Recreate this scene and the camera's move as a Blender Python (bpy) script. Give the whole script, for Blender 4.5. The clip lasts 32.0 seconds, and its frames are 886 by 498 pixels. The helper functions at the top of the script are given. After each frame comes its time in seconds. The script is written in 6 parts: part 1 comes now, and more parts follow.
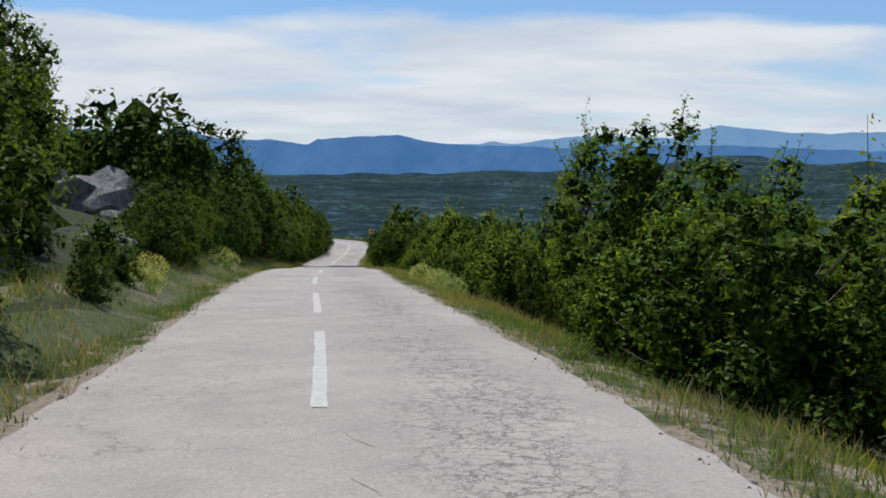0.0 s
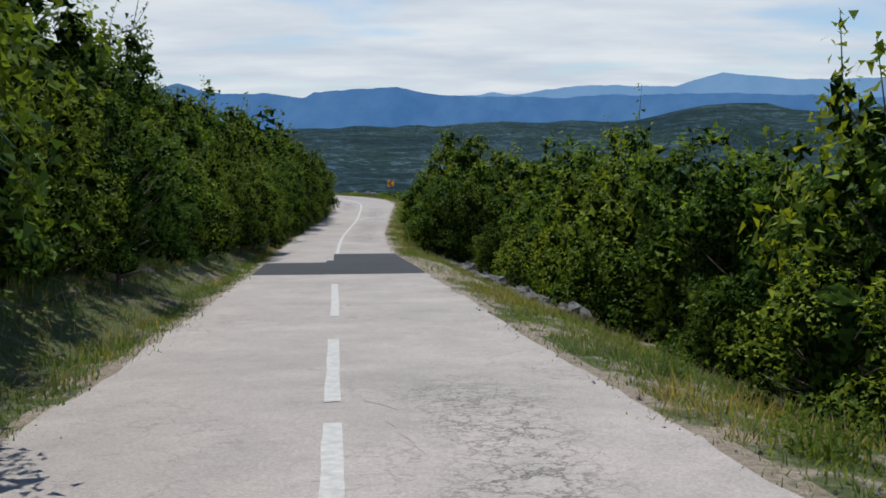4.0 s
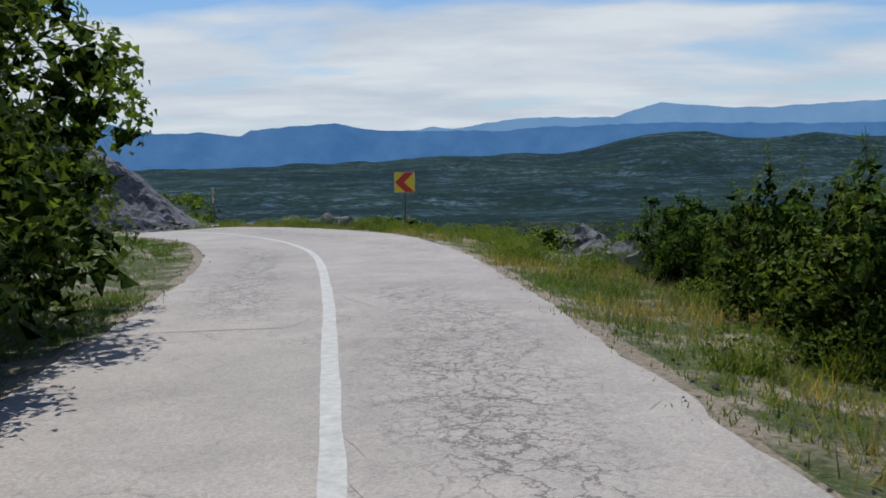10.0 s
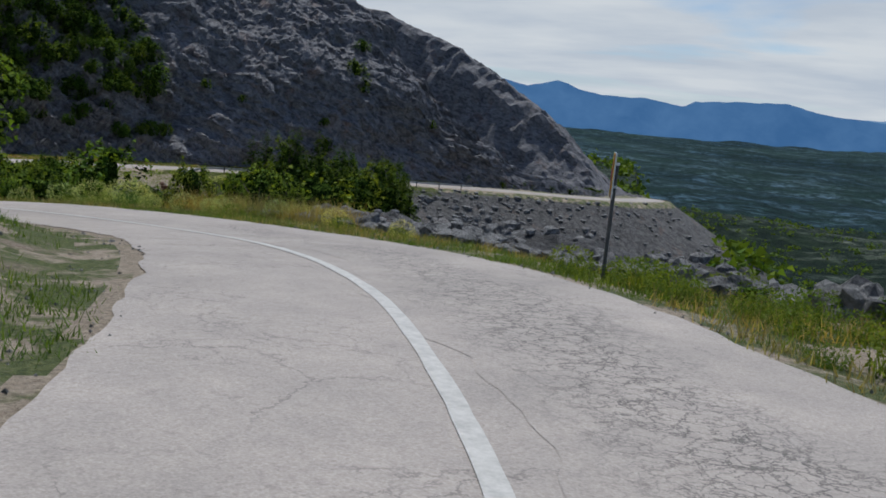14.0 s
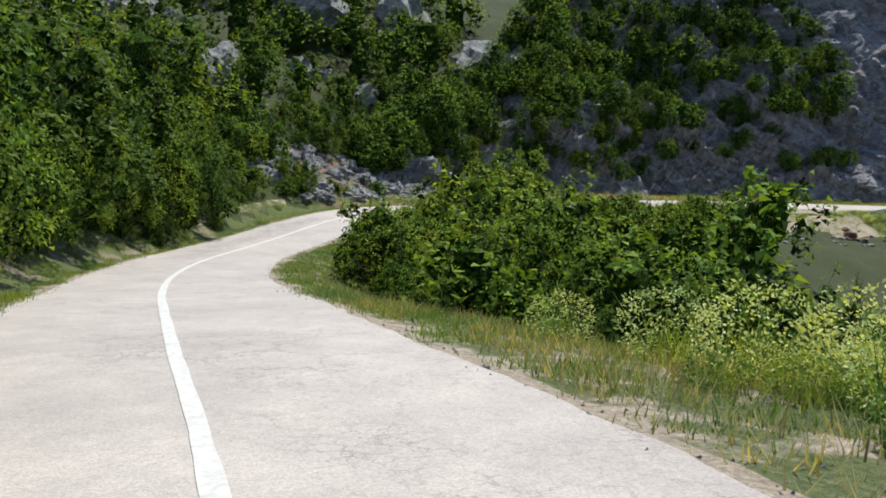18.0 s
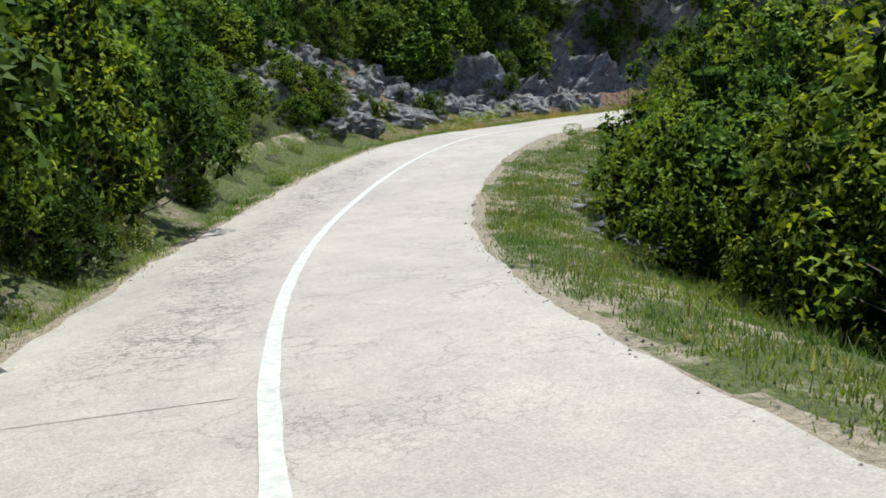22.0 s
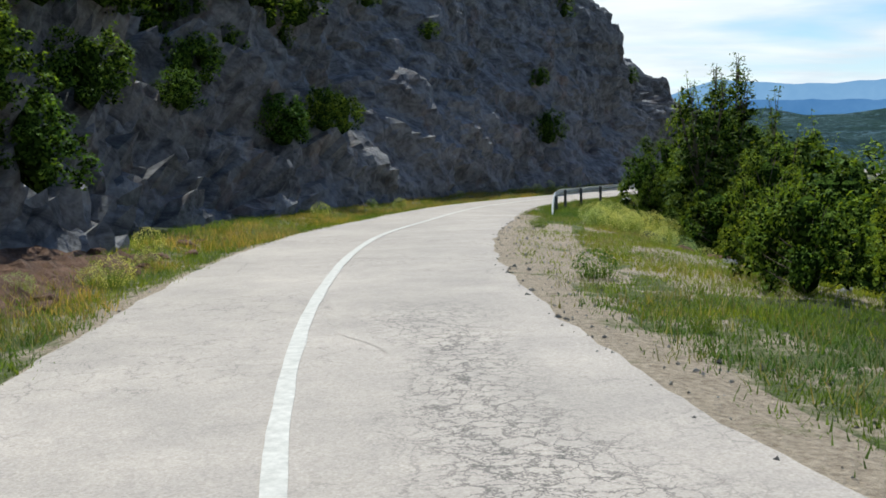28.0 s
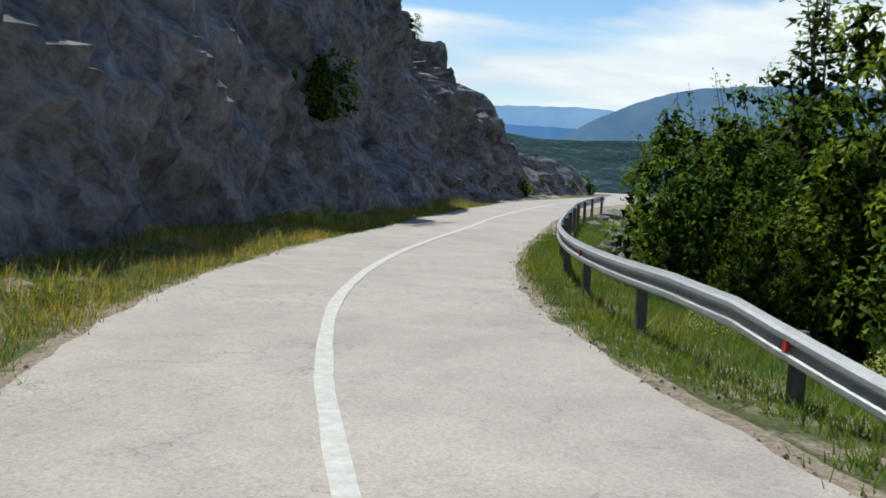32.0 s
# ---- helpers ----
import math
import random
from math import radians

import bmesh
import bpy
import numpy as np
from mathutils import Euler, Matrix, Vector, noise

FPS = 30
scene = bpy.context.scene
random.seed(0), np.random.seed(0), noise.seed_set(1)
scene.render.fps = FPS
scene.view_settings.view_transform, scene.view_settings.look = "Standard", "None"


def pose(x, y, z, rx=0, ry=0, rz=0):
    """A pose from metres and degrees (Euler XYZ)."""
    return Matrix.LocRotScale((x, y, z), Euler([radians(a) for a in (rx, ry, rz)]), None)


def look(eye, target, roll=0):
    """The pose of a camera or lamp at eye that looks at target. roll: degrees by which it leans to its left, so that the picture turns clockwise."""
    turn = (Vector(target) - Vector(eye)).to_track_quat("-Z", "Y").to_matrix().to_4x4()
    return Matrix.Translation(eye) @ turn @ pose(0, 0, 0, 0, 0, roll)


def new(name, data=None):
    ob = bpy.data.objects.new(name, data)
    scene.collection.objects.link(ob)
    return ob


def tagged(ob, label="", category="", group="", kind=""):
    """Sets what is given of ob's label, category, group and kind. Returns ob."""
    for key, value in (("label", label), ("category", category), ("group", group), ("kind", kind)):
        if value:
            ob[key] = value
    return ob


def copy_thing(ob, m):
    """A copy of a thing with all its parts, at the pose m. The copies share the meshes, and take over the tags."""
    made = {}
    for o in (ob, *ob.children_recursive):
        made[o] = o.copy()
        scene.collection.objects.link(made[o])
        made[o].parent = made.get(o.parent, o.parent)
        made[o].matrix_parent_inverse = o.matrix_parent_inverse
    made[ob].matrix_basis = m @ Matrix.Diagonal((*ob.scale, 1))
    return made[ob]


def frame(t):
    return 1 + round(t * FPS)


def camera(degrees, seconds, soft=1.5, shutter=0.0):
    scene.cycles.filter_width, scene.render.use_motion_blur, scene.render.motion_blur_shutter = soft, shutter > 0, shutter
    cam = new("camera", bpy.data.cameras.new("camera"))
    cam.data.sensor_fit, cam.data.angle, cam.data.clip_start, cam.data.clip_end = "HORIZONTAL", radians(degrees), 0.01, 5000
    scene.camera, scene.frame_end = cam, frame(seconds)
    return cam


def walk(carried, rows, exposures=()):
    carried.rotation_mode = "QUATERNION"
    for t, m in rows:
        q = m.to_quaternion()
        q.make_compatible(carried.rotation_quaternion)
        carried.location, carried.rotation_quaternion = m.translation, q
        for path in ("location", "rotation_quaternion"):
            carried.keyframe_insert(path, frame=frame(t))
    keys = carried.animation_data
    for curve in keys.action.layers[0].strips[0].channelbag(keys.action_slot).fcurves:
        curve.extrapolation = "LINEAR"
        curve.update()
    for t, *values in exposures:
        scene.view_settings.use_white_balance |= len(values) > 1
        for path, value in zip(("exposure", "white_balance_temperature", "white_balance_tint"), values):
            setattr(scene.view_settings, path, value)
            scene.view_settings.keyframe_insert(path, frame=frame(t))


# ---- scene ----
# ---------------------------------------------------------------- camera
cam = camera(49.5, 32.0, soft=1.7)
ROWS = [
    (0.0, 0.00, 0.00, 1.70, 84.95, -1.00, -0.01),
    (0.5, -0.80, 6.55, 1.26, 83.78, 0.06, 1.14),
    (1.0, -1.60, 13.07, 0.78, 83.33, -0.71, 1.50),
    (1.5, -2.55, 19.89, 0.28, 82.84, -0.20, 1.62),
    (2.0, -3.50, 26.50, -0.23, 81.61, -1.42, 2.09),
    (2.5, -4.39, 33.20, -0.77, 82.30, -0.78, 1.16),
    (4.5, -6.55, 55.47, -2.76, 81.99, -0.25, -0.24),
    (5.0, -7.29, 62.46, -3.58, 80.66, -0.14, -0.39),
    (5.5, -8.03, 69.43, -4.27, 81.98, 1.25, -0.29),
    (6.0, -8.83, 76.33, -5.00, 83.81, 2.57, -0.44),
    (6.5, -9.50, 83.27, -5.67, 83.70, 0.48, -1.43),
    (7.0, -10.24, 90.01, -6.36, 84.25, 0.46, -1.39),
    (7.5, -10.83, 96.71, -6.91, 81.24, 1.85, -3.51),
    (8.0, -11.33, 103.08, -7.35, 83.97, -0.98, -3.42),
    (8.5, -11.75, 109.25, -7.80, 85.14, -1.98, -2.68),
    (9.0, -12.07, 114.88, -8.18, 86.73, -1.38, -1.86),
    (9.5, -12.37, 120.13, -8.46, 83.97, 1.90, -3.24),
    (10.0, -12.60, 125.08, -8.67, 84.29, 1.09, -3.77),
    (10.5, -12.84, 129.83, -8.80, 85.25, 1.02, -6.44),
    (11.0, -13.20, 134.38, -8.88, 85.19, 1.75, -4.30),
    (11.5, -13.44, 138.74, -9.01, 85.72, 1.69, -1.50),
    (12.0, -13.83, 142.95, -9.13, 85.39, -1.08, 1.26),
    (12.5, -14.48, 146.88, -9.27, 84.31, -4.55, 6.51),
    (13.0, -15.38, 150.56, -9.35, 83.65, -4.07, 11.06),
    (13.5, -16.46, 154.22, -9.47, 83.21, -4.55, 16.27),
    (14.0, -17.72, 157.79, -9.67, 81.35, -5.84, 21.92),
    (14.5, -19.13, 161.22, -9.82, 79.36, -0.47, 26.31),
    (15.0, -20.86, 164.40, -9.99, 79.69, -2.57, 31.93),
    (15.5, -22.72, 167.25, -10.16, 79.97, -2.45, 36.42),
    (17.5, -32.39, 176.36, -11.56, 81.46, -2.90, 53.15),
    (18.0, -35.59, 177.81, -11.91, 81.14, -1.24, 59.52),
    (18.5, -38.91, 178.93, -12.23, 81.14, -0.98, 62.95),
    (19.0, -42.33, 179.86, -12.59, 81.18, -0.55, 66.13),
    (19.5, -45.80, 180.67, -13.04, 80.35, 1.33, 68.56),
    (20.0, -49.33, 181.46, -13.44, 78.89, 3.22, 67.03),
    (20.5, -52.80, 182.17, -13.95, 82.09, 0.15, 61.61),
    (21.0, -56.36, 183.00, -14.52, 80.41, 1.81, 58.81),
    (21.5, -59.90, 183.95, -15.02, 78.17, 3.18, 57.22),
    (22.0, -63.55, 185.12, -15.49, 77.39, 4.11, 54.25),
    (22.5, -67.20, 186.54, -15.95, 77.66, 7.06, 51.25),
    (23.0, -70.88, 188.17, -16.38, 79.40, 6.89, 48.49),
    (23.5, -74.42, 190.09, -16.81, 79.50, 5.20, 45.39),
    (24.0, -77.86, 192.21, -17.17, 76.47, 4.84, 40.16),
    (24.5, -81.16, 194.58, -17.43, 77.81, 6.71, 37.59),
    (26.5, -91.39, 206.19, -17.48, 84.04, -0.16, 15.34),
    (27.0, -93.46, 209.79, -17.73, 85.18, -0.61, 8.81),
    (27.5, -95.05, 213.54, -17.98, 84.62, -0.72, 3.89),
    (28.0, -96.28, 217.54, -18.13, 83.36, 1.55, -1.95),
    (28.5, -97.12, 221.57, -18.32, 84.05, -0.17, -5.78),
    (29.0, -97.66, 225.70, -18.42, 83.51, -1.38, -8.80),
    (29.5, -97.93, 229.94, -18.54, 83.18, -1.38, -12.14),
    (30.0, -97.99, 234.28, -18.68, 83.77, -1.53, -15.36),
    (30.5, -97.81, 238.86, -18.82, 83.70, -2.02, -18.42),
    (31.0, -97.36, 243.53, -18.97, 83.60, -2.40, -20.35),
    (31.5, -96.70, 248.19, -19.20, 83.37, -1.59, -21.64),
    (32.0, -95.95, 252.94, -19.41, 83.86, -2.64, -23.58),
]
EXPOSURES = [(0.0, -0.22, 6220, 9), (2.0, -0.38, 6220, 9), (5.0, -0.12, 6220, 8), (6.3, 0.0, 6220, 8), (9.0, -0.15, 6180, 8), (11.0, -0.48, 6120, 8), (14.0, -0.5, 6160, 8), (15.5, -0.1, 6420, 9),
             (17.5, 0.42, 6400, 7), (21.0, 0.6, 6380, 0), (24.0, 0.28, 6300, 1), (27.0, 0.22, 6300, 2), (32.0, 0.1, 6350, 3)]
walk(cam, [(t, pose(x, y, z, rx, ry, rz)) for t, x, y, z, rx, ry, rz in ROWS], EXPOSURES)

# ---------------------------------------------------------------- sky and sun
SUN_AZ, SUN_EL = 15.0, 66.0      # degrees left of the first heading, and above the horizon
world = bpy.data.worlds.new("sky")
scene.world = world
world.use_nodes = True


def sky_world():
    nt = world.node_tree
    nt.nodes.clear()
    out = nt.nodes.new("ShaderNodeOutputWorld")
    bg = nt.nodes.new("ShaderNodeBackground")
    sky = nt.nodes.new("ShaderNodeTexSky")
    sky.sky_type, sky.sun_disc = "NISHITA", False
    sky.sun_elevation, sky.sun_rotation = radians(SUN_EL), radians(-SUN_AZ)
    sky.altitude, sky.air_density, sky.dust_density, sky.ozone_density = 300, 1.0, 0.1, 2.0
    tc = nt.nodes.new("ShaderNodeTexCoord")
    sep = nt.nodes.new("ShaderNodeSeparateXYZ")
    nt.links.new(tc.outputs["Generated"], sep.inputs[0])
    # cloud deck: the direction laid on a flat layer overhead
    up = nt.nodes.new("ShaderNodeMath"); up.operation = "MAXIMUM"; up.inputs[1].default_value = 0.0
    nt.links.new(sep.outputs["Z"], up.inputs[0])
    add = nt.nodes.new("ShaderNodeMath"); add.operation = "ADD"; add.inputs[1].default_value = 0.12
    nt.links.new(up.outputs[0], add.inputs[0])
    div = nt.nodes.new("ShaderNodeVectorMath"); div.operation = "DIVIDE"
    nt.links.new(tc.outputs["Generated"], div.inputs[0])
    com = nt.nodes.new("ShaderNodeCombineXYZ")
    for i in range(3):
        nt.links.new(add.outputs[0], com.inputs[i])
    nt.links.new(com.outputs[0], div.inputs[1])
    mp = nt.nodes.new("ShaderNodeMapping")
    mp.inputs["Rotation"].default_value = (0, 0, radians(12))
    mp.inputs["Location"].default_value = (0.4, 0.15, 0)
    mp.inputs["Scale"].default_value = (0.42, 0.62, 0.0)
    nt.links.new(div.outputs[0], mp.inputs["Vector"])
    n1 = nt.nodes.new("ShaderNodeTexNoise")
    n1.inputs["Scale"].default_value, n1.inputs["Detail"].default_value = 1.1, 7.0
    n1.inputs["Roughness"].default_value, n1.inputs["Distortion"].default_value = 0.5, 0.35
    nt.links.new(mp.outputs[0], n1.inputs["Vector"])
    ramp = nt.nodes.new("ShaderNodeValToRGB")
    ramp.color_ramp.elements[0].position, ramp.color_ramp.elements[1].position = 0.45, 0.58
    # a low bank of cloud with a ragged top, a clear gap above it, then streaks
    warp = nt.nodes.new("ShaderNodeTexNoise")
    warp.inputs["Scale"].default_value, warp.inputs["Detail"].default_value = 3.2, 5.0
    nt.links.new(tc.outputs["Generated"], warp.inputs["Vector"])
    high = nt.nodes.new("ShaderNodeMath"); high.operation = "MULTIPLY_ADD"
    high.inputs[1].default_value = 0.10
    nt.links.new(warp.outputs["Fac"], high.inputs[0])
    nt.links.new(sep.outputs["Z"], high.inputs[2])
    bank = nt.nodes.new("ShaderNodeValToRGB")
    be = bank.color_ramp.elements
    be[0].position, be[1].position = 0.0, 1.0
    for pos, val in ((0.09, 0.85), (0.185, 0.68), (0.205, 0.28), (0.235, 0.22), (0.27, 0.5), (0.4, 0.36)):
        be.new(pos).color = (val, val, val, 1)
    be[0].color, be[len(be) - 1].color = (1, 1, 1, 1), (0.3, 0.3, 0.3, 1)
    nt.links.new(high.outputs[0], bank.inputs[0])
    thin = nt.nodes.new("ShaderNodeMath"); thin.operation = "MULTIPLY_ADD"
    thin.inputs[1].default_value, thin.inputs[2].default_value = 0.36, -0.18
    nt.links.new(bank.outputs[0], thin.inputs[0])
    cover = nt.nodes.new("ShaderNodeMath"); cover.operation = "ADD"
    nt.links.new(n1.outputs["Fac"], cover.inputs[0])
    nt.links.new(thin.outputs[0], cover.inputs[1])
    nt.links.new(cover.outputs[0], ramp.inputs[0])
    # thinner towards the horizon, where the haze takes over
    mix = nt.nodes.new("ShaderNodeMix"); mix.data_type = "RGBA"
    n2 = nt.nodes.new("ShaderNodeTexNoise")
    n2.inputs["Scale"].default_value, n2.inputs["Detail"].default_value, n2.inputs["Roughness"].default_value = 2.2, 6.0, 0.55
    nt.links.new(mp.outputs[0], n2.inputs["Vector"])
    cloud = nt.nodes.new("ShaderNodeValToRGB")
    cloud.color_ramp.elements[0].position, cloud.color_ramp.elements[1].position = 0.36, 0.64
    cloud.color_ramp.elements[0].color, cloud.color_ramp.elements[1].color = (8.0, 8.7, 9.7, 1), (10.5, 10.8, 11.1, 1)
    nt.links.new(n2.outputs["Fac"], cloud.inputs[0])
    low = nt.nodes.new("ShaderNodeMapRange")
    for k, v in zip(("From Min", "From Max", "To Min", "To Max"), (0.03, 0.09, 0.75, 0.0)):
        low.inputs[k].default_value = v
    nt.links.new(sep.outputs["Z"], low.inputs["Value"])
    big = nt.nodes.new("ShaderNodeMath"); big.operation = "MAXIMUM"
    nt.links.new(ramp.outputs[0], big.inputs[0])
    nt.links.new(low.outputs[0], big.inputs[1])
    nt.links.new(big.outputs[0], mix.inputs[0])
    gain = nt.nodes.new("ShaderNodeVectorMath"); gain.operation = "MULTIPLY"; gain.inputs[1].default_value = (1.1, 1.25, 1.45)
    nt.links.new(sky.outputs[0], gain.inputs[0])
    nt.links.new(gain.outputs[0], mix.inputs[6])
    nt.links.new(cloud.outputs[0], mix.inputs[7])
    nt.links.new(mix.outputs[2], bg.inputs[0])
    bg.inputs[1].default_value = 0.085
    nt.links.new(bg.outputs[0], out.inputs[0])


sky_world()
sun = new("sun", bpy.data.lights.new("sun", "SUN"))
sun.data.energy, sun.data.angle, sun.data.color = 4.7, radians(0.6), (1.0, 0.97, 0.91)
sd = Vector((-math.sin(radians(SUN_AZ)) * math.cos(radians(SUN_EL)), math.cos(radians(SUN_AZ)) * math.cos(radians(SUN_EL)), math.sin(radians(SUN_EL))))
sun.matrix_world = look(sd * 100, (0, 0, 0))


# ---------------------------------------------------------------- materials
def nodes_of(name):
    m = bpy.data.materials.new(name)
    m.use_nodes = True
    nt = m.node_tree
    return m, nt, nt.nodes["Principled BSDF"]


def tex(nt, kind, scale, vec=None, **values):
    n = nt.nodes.new(kind)
    n.inputs["Scale"].default_value = scale
    for k, v in values.items():
        n.inputs[k].default_value = v
    if vec is not None:
        nt.links.new(vec, n.inputs["Vector"])
    return n


def ramp(nt, fac, *stops):
    r = nt.nodes.new("ShaderNodeValToRGB")
    e = r.color_ramp.elements
    while len(e) < len(stops):
        e.new(0.5)
    for el, (p, c) in zip(e, stops):
        el.position = p
        el.color = (*c, 1) if len(c) == 3 else c
    nt.links.new(fac, r.inputs[0])
    return r.outputs[0]


def mixc(nt, fac, a, b, mode="MIX"):
    m = nt.nodes.new("ShaderNodeMix")
    m.data_type, m.blend_type = "RGBA", mode
    for s, v in ((0, fac), (6, a), (7, b)):
        if isinstance(v, (int, float)):
            m.inputs[s].default_value = v
        elif isinstance(v, tuple):
            m.inputs[s].default_value = (*v, 1)
        else:
            nt.links.new(v, m.inputs[s])
    return m.outputs[2]


def place(nt):
    g = nt.nodes.new("ShaderNodeNewGeometry")
    return g.outputs["Position"]


def bump(nt, bsdf, height, strength=0.4, dist=0.02):
    b = nt.nodes.new("ShaderNodeBump")
    b.inputs["Strength"].default_value, b.inputs["Distance"].default_value = strength, dist
    nt.links.new(height, b.inputs["Height"])
    nt.links.new(b.outputs[0], bsdf.inputs["Normal"])


def mat_asphalt(name, base, dark, crack=1.0, spread=0.0):
    m, nt, b = nodes_of(name)
    p = place(nt)
    big = tex(nt, "ShaderNodeTexNoise", 0.35, p, Detail=4.0)
    fine = tex(nt, "ShaderNodeTexNoise", 55.0, p, Detail=3.0)
    col = ramp(nt, big.outputs["Fac"], (0.3, dark), (0.7, base))
    grit = ramp(nt, fine.outputs["Fac"], (0.3, (0.82, 0.82, 0.82)), (0.7, (1.10, 1.10, 1.10)))
    col = mixc(nt, 1.0, col, grit, "MULTIPLY")
    stone = nt.nodes.new("ShaderNodeTexVoronoi")
    stone.inputs["Scale"].default_value = 38.0
    nt.links.new(p, stone.inputs["Vector"])
    bit = nt.nodes.new("ShaderNodeRGBToBW")
    nt.links.new(stone.outputs["Color"], bit.inputs[0])
    col = mixc(nt, 1.0, col, ramp(nt, bit.outputs[0], (0.15, (0.90, 0.89, 0.88)), (0.5, (1.0, 1.0, 1.0)), (0.85, (1.07, 1.065, 1.06))), "MULTIPLY")
    if crack:
        wob = tex(nt, "ShaderNodeTexNoise", 2.2, p, Detail=5.0, Roughness=0.7)
        pv = mixc(nt, 0.28, p, wob.outputs["Color"], "LINEAR_LIGHT")
        for scale, width, lo, hi, seed in ((5.0, 0.06, 0.56, 0.66, 0.0), (2.4, 0.030, 0.50, 0.60, 12.0), (0.6, 0.010, 0.50, 0.60, 31.0)):
            v = nt.nodes.new("ShaderNodeTexVoronoi")
            v.feature = "DISTANCE_TO_EDGE"
            v.inputs["Scale"].default_value = scale
            nt.links.new(pv, v.inputs["Vector"])
            hair = ramp(nt, v.outputs["Distance"], (0.0, (1, 1, 1)), (width, (0, 0, 0)))
            off = nt.nodes.new("ShaderNodeMapping")
            off.inputs["Location"].default_value = (seed, seed * 2, 0)
            nt.links.new(p, off.inputs[0])
            where = tex(nt, "ShaderNodeTexNoise", 0.33, off.outputs[0], Detail=5.0, Roughness=0.65)
            w = ramp(nt, where.outputs["Fac"], (lo - spread, (0, 0, 0)), (hi - spread, (crack * 0.85, crack * 0.85, crack * 0.85)))
            if spread:
                at_ = nt.nodes.new("ShaderNodeAttribute")
                at_.attribute_name = "wear"
                w = mixc(nt, 1.0, w, at_.outputs["Color"], "MULTIPLY")
            col = mixc(nt, mixc(nt, 1.0, hair, w, "MULTIPLY"), col, (0.10, 0.09, 0.082))
        # lighter and darker mends and tyre-worn stretches
        stain = tex(nt, "ShaderNodeTexNoise", 1.3, p, Detail=6.0, Roughness=0.7)
        col = mixc(nt, 1.0, col, ramp(nt, stain.outputs["Fac"], (0.3, (0.86, 0.86, 0.87)), (0.7, (1.1, 1.09, 1.08))), "MULTIPLY")
    nt.links.new(col, b.inputs["Base Color"])
    b.inputs["Roughness"].default_value = 0.88
    bump(nt, b, fine.outputs["Fac"], 0.5, 0.01)
    return m


def mat_ground(name="dry_grass_and_soil", lo=0.52, hi=0.66, soil_a=(0.12, 0.085, 0.055), soil_b=(0.36, 0.29, 0.22), scale=0.5, green=1.0):
    m, nt, b = nodes_of(name)
    p = place(nt)
    a = tex(nt, "ShaderNodeTexNoise", scale, p, Detail=6.0, Roughness=0.65)
    c = tex(nt, "ShaderNodeTexNoise", 14.0, p, Detail=5.0, Roughness=0.7)
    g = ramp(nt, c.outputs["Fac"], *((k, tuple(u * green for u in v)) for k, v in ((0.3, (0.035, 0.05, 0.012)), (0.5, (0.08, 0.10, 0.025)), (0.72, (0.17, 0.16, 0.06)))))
    s = ramp(nt, c.outputs["Fac"], (0.3, soil_a), (0.7, soil_b))
    f = ramp(nt, a.outputs["Fac"], (lo, (0, 0, 0)), (hi, (1, 1, 1)))
    nt.links.new(mixc(nt, f, g, s), b.inputs["Base Color"])
    b.inputs["Roughness"].default_value = 1.0
    bump(nt, b, c.outputs["Fac"], 0.8, 0.12)
    return m


def mat_scrub(name="wooded_valley", hue=(1, 1, 1)):
    m, nt, b = nodes_of(name)
    p = place(nt)
    a = tex(nt, "ShaderNodeTexNoise", 0.0022, p, Detail=7.0, Roughness=0.6)
    c = tex(nt, "ShaderNodeTexNoise", 0.07, p, Detail=5.0, Roughness=0.8)
    d = tex(nt, "ShaderNodeTexNoise", 0.012, p, Detail=9.0, Roughness=0.74)
    g = ramp(nt, c.outputs["Fac"], (0.40, (0.008, 0.019, 0.012)), (0.55, (0.026, 0.048, 0.024)), (0.68, (0.06, 0.085, 0.04)))
    r = ramp(nt, c.outputs["Fac"], (0.46, (0.018, 0.036, 0.022)), (0.62, (0.32, 0.33, 0.27)))
    f = ramp(nt, d.outputs["Fac"], (0.48, (0, 0, 0)), (0.60, (0.7, 0.7, 0.7)))
    col = mixc(nt, f, g, r)
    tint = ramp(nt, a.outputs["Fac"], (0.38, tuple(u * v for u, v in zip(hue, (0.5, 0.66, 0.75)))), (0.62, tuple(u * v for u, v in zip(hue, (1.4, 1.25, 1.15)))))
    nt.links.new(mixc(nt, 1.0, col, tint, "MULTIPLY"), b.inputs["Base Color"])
    b.inputs["Roughness"].default_value = 1.0
    b.inputs["Specular IOR Level"].default_value = 0.1
    bump(nt, b, c.outputs["Fac"], 1.0, 5.0)
    return m


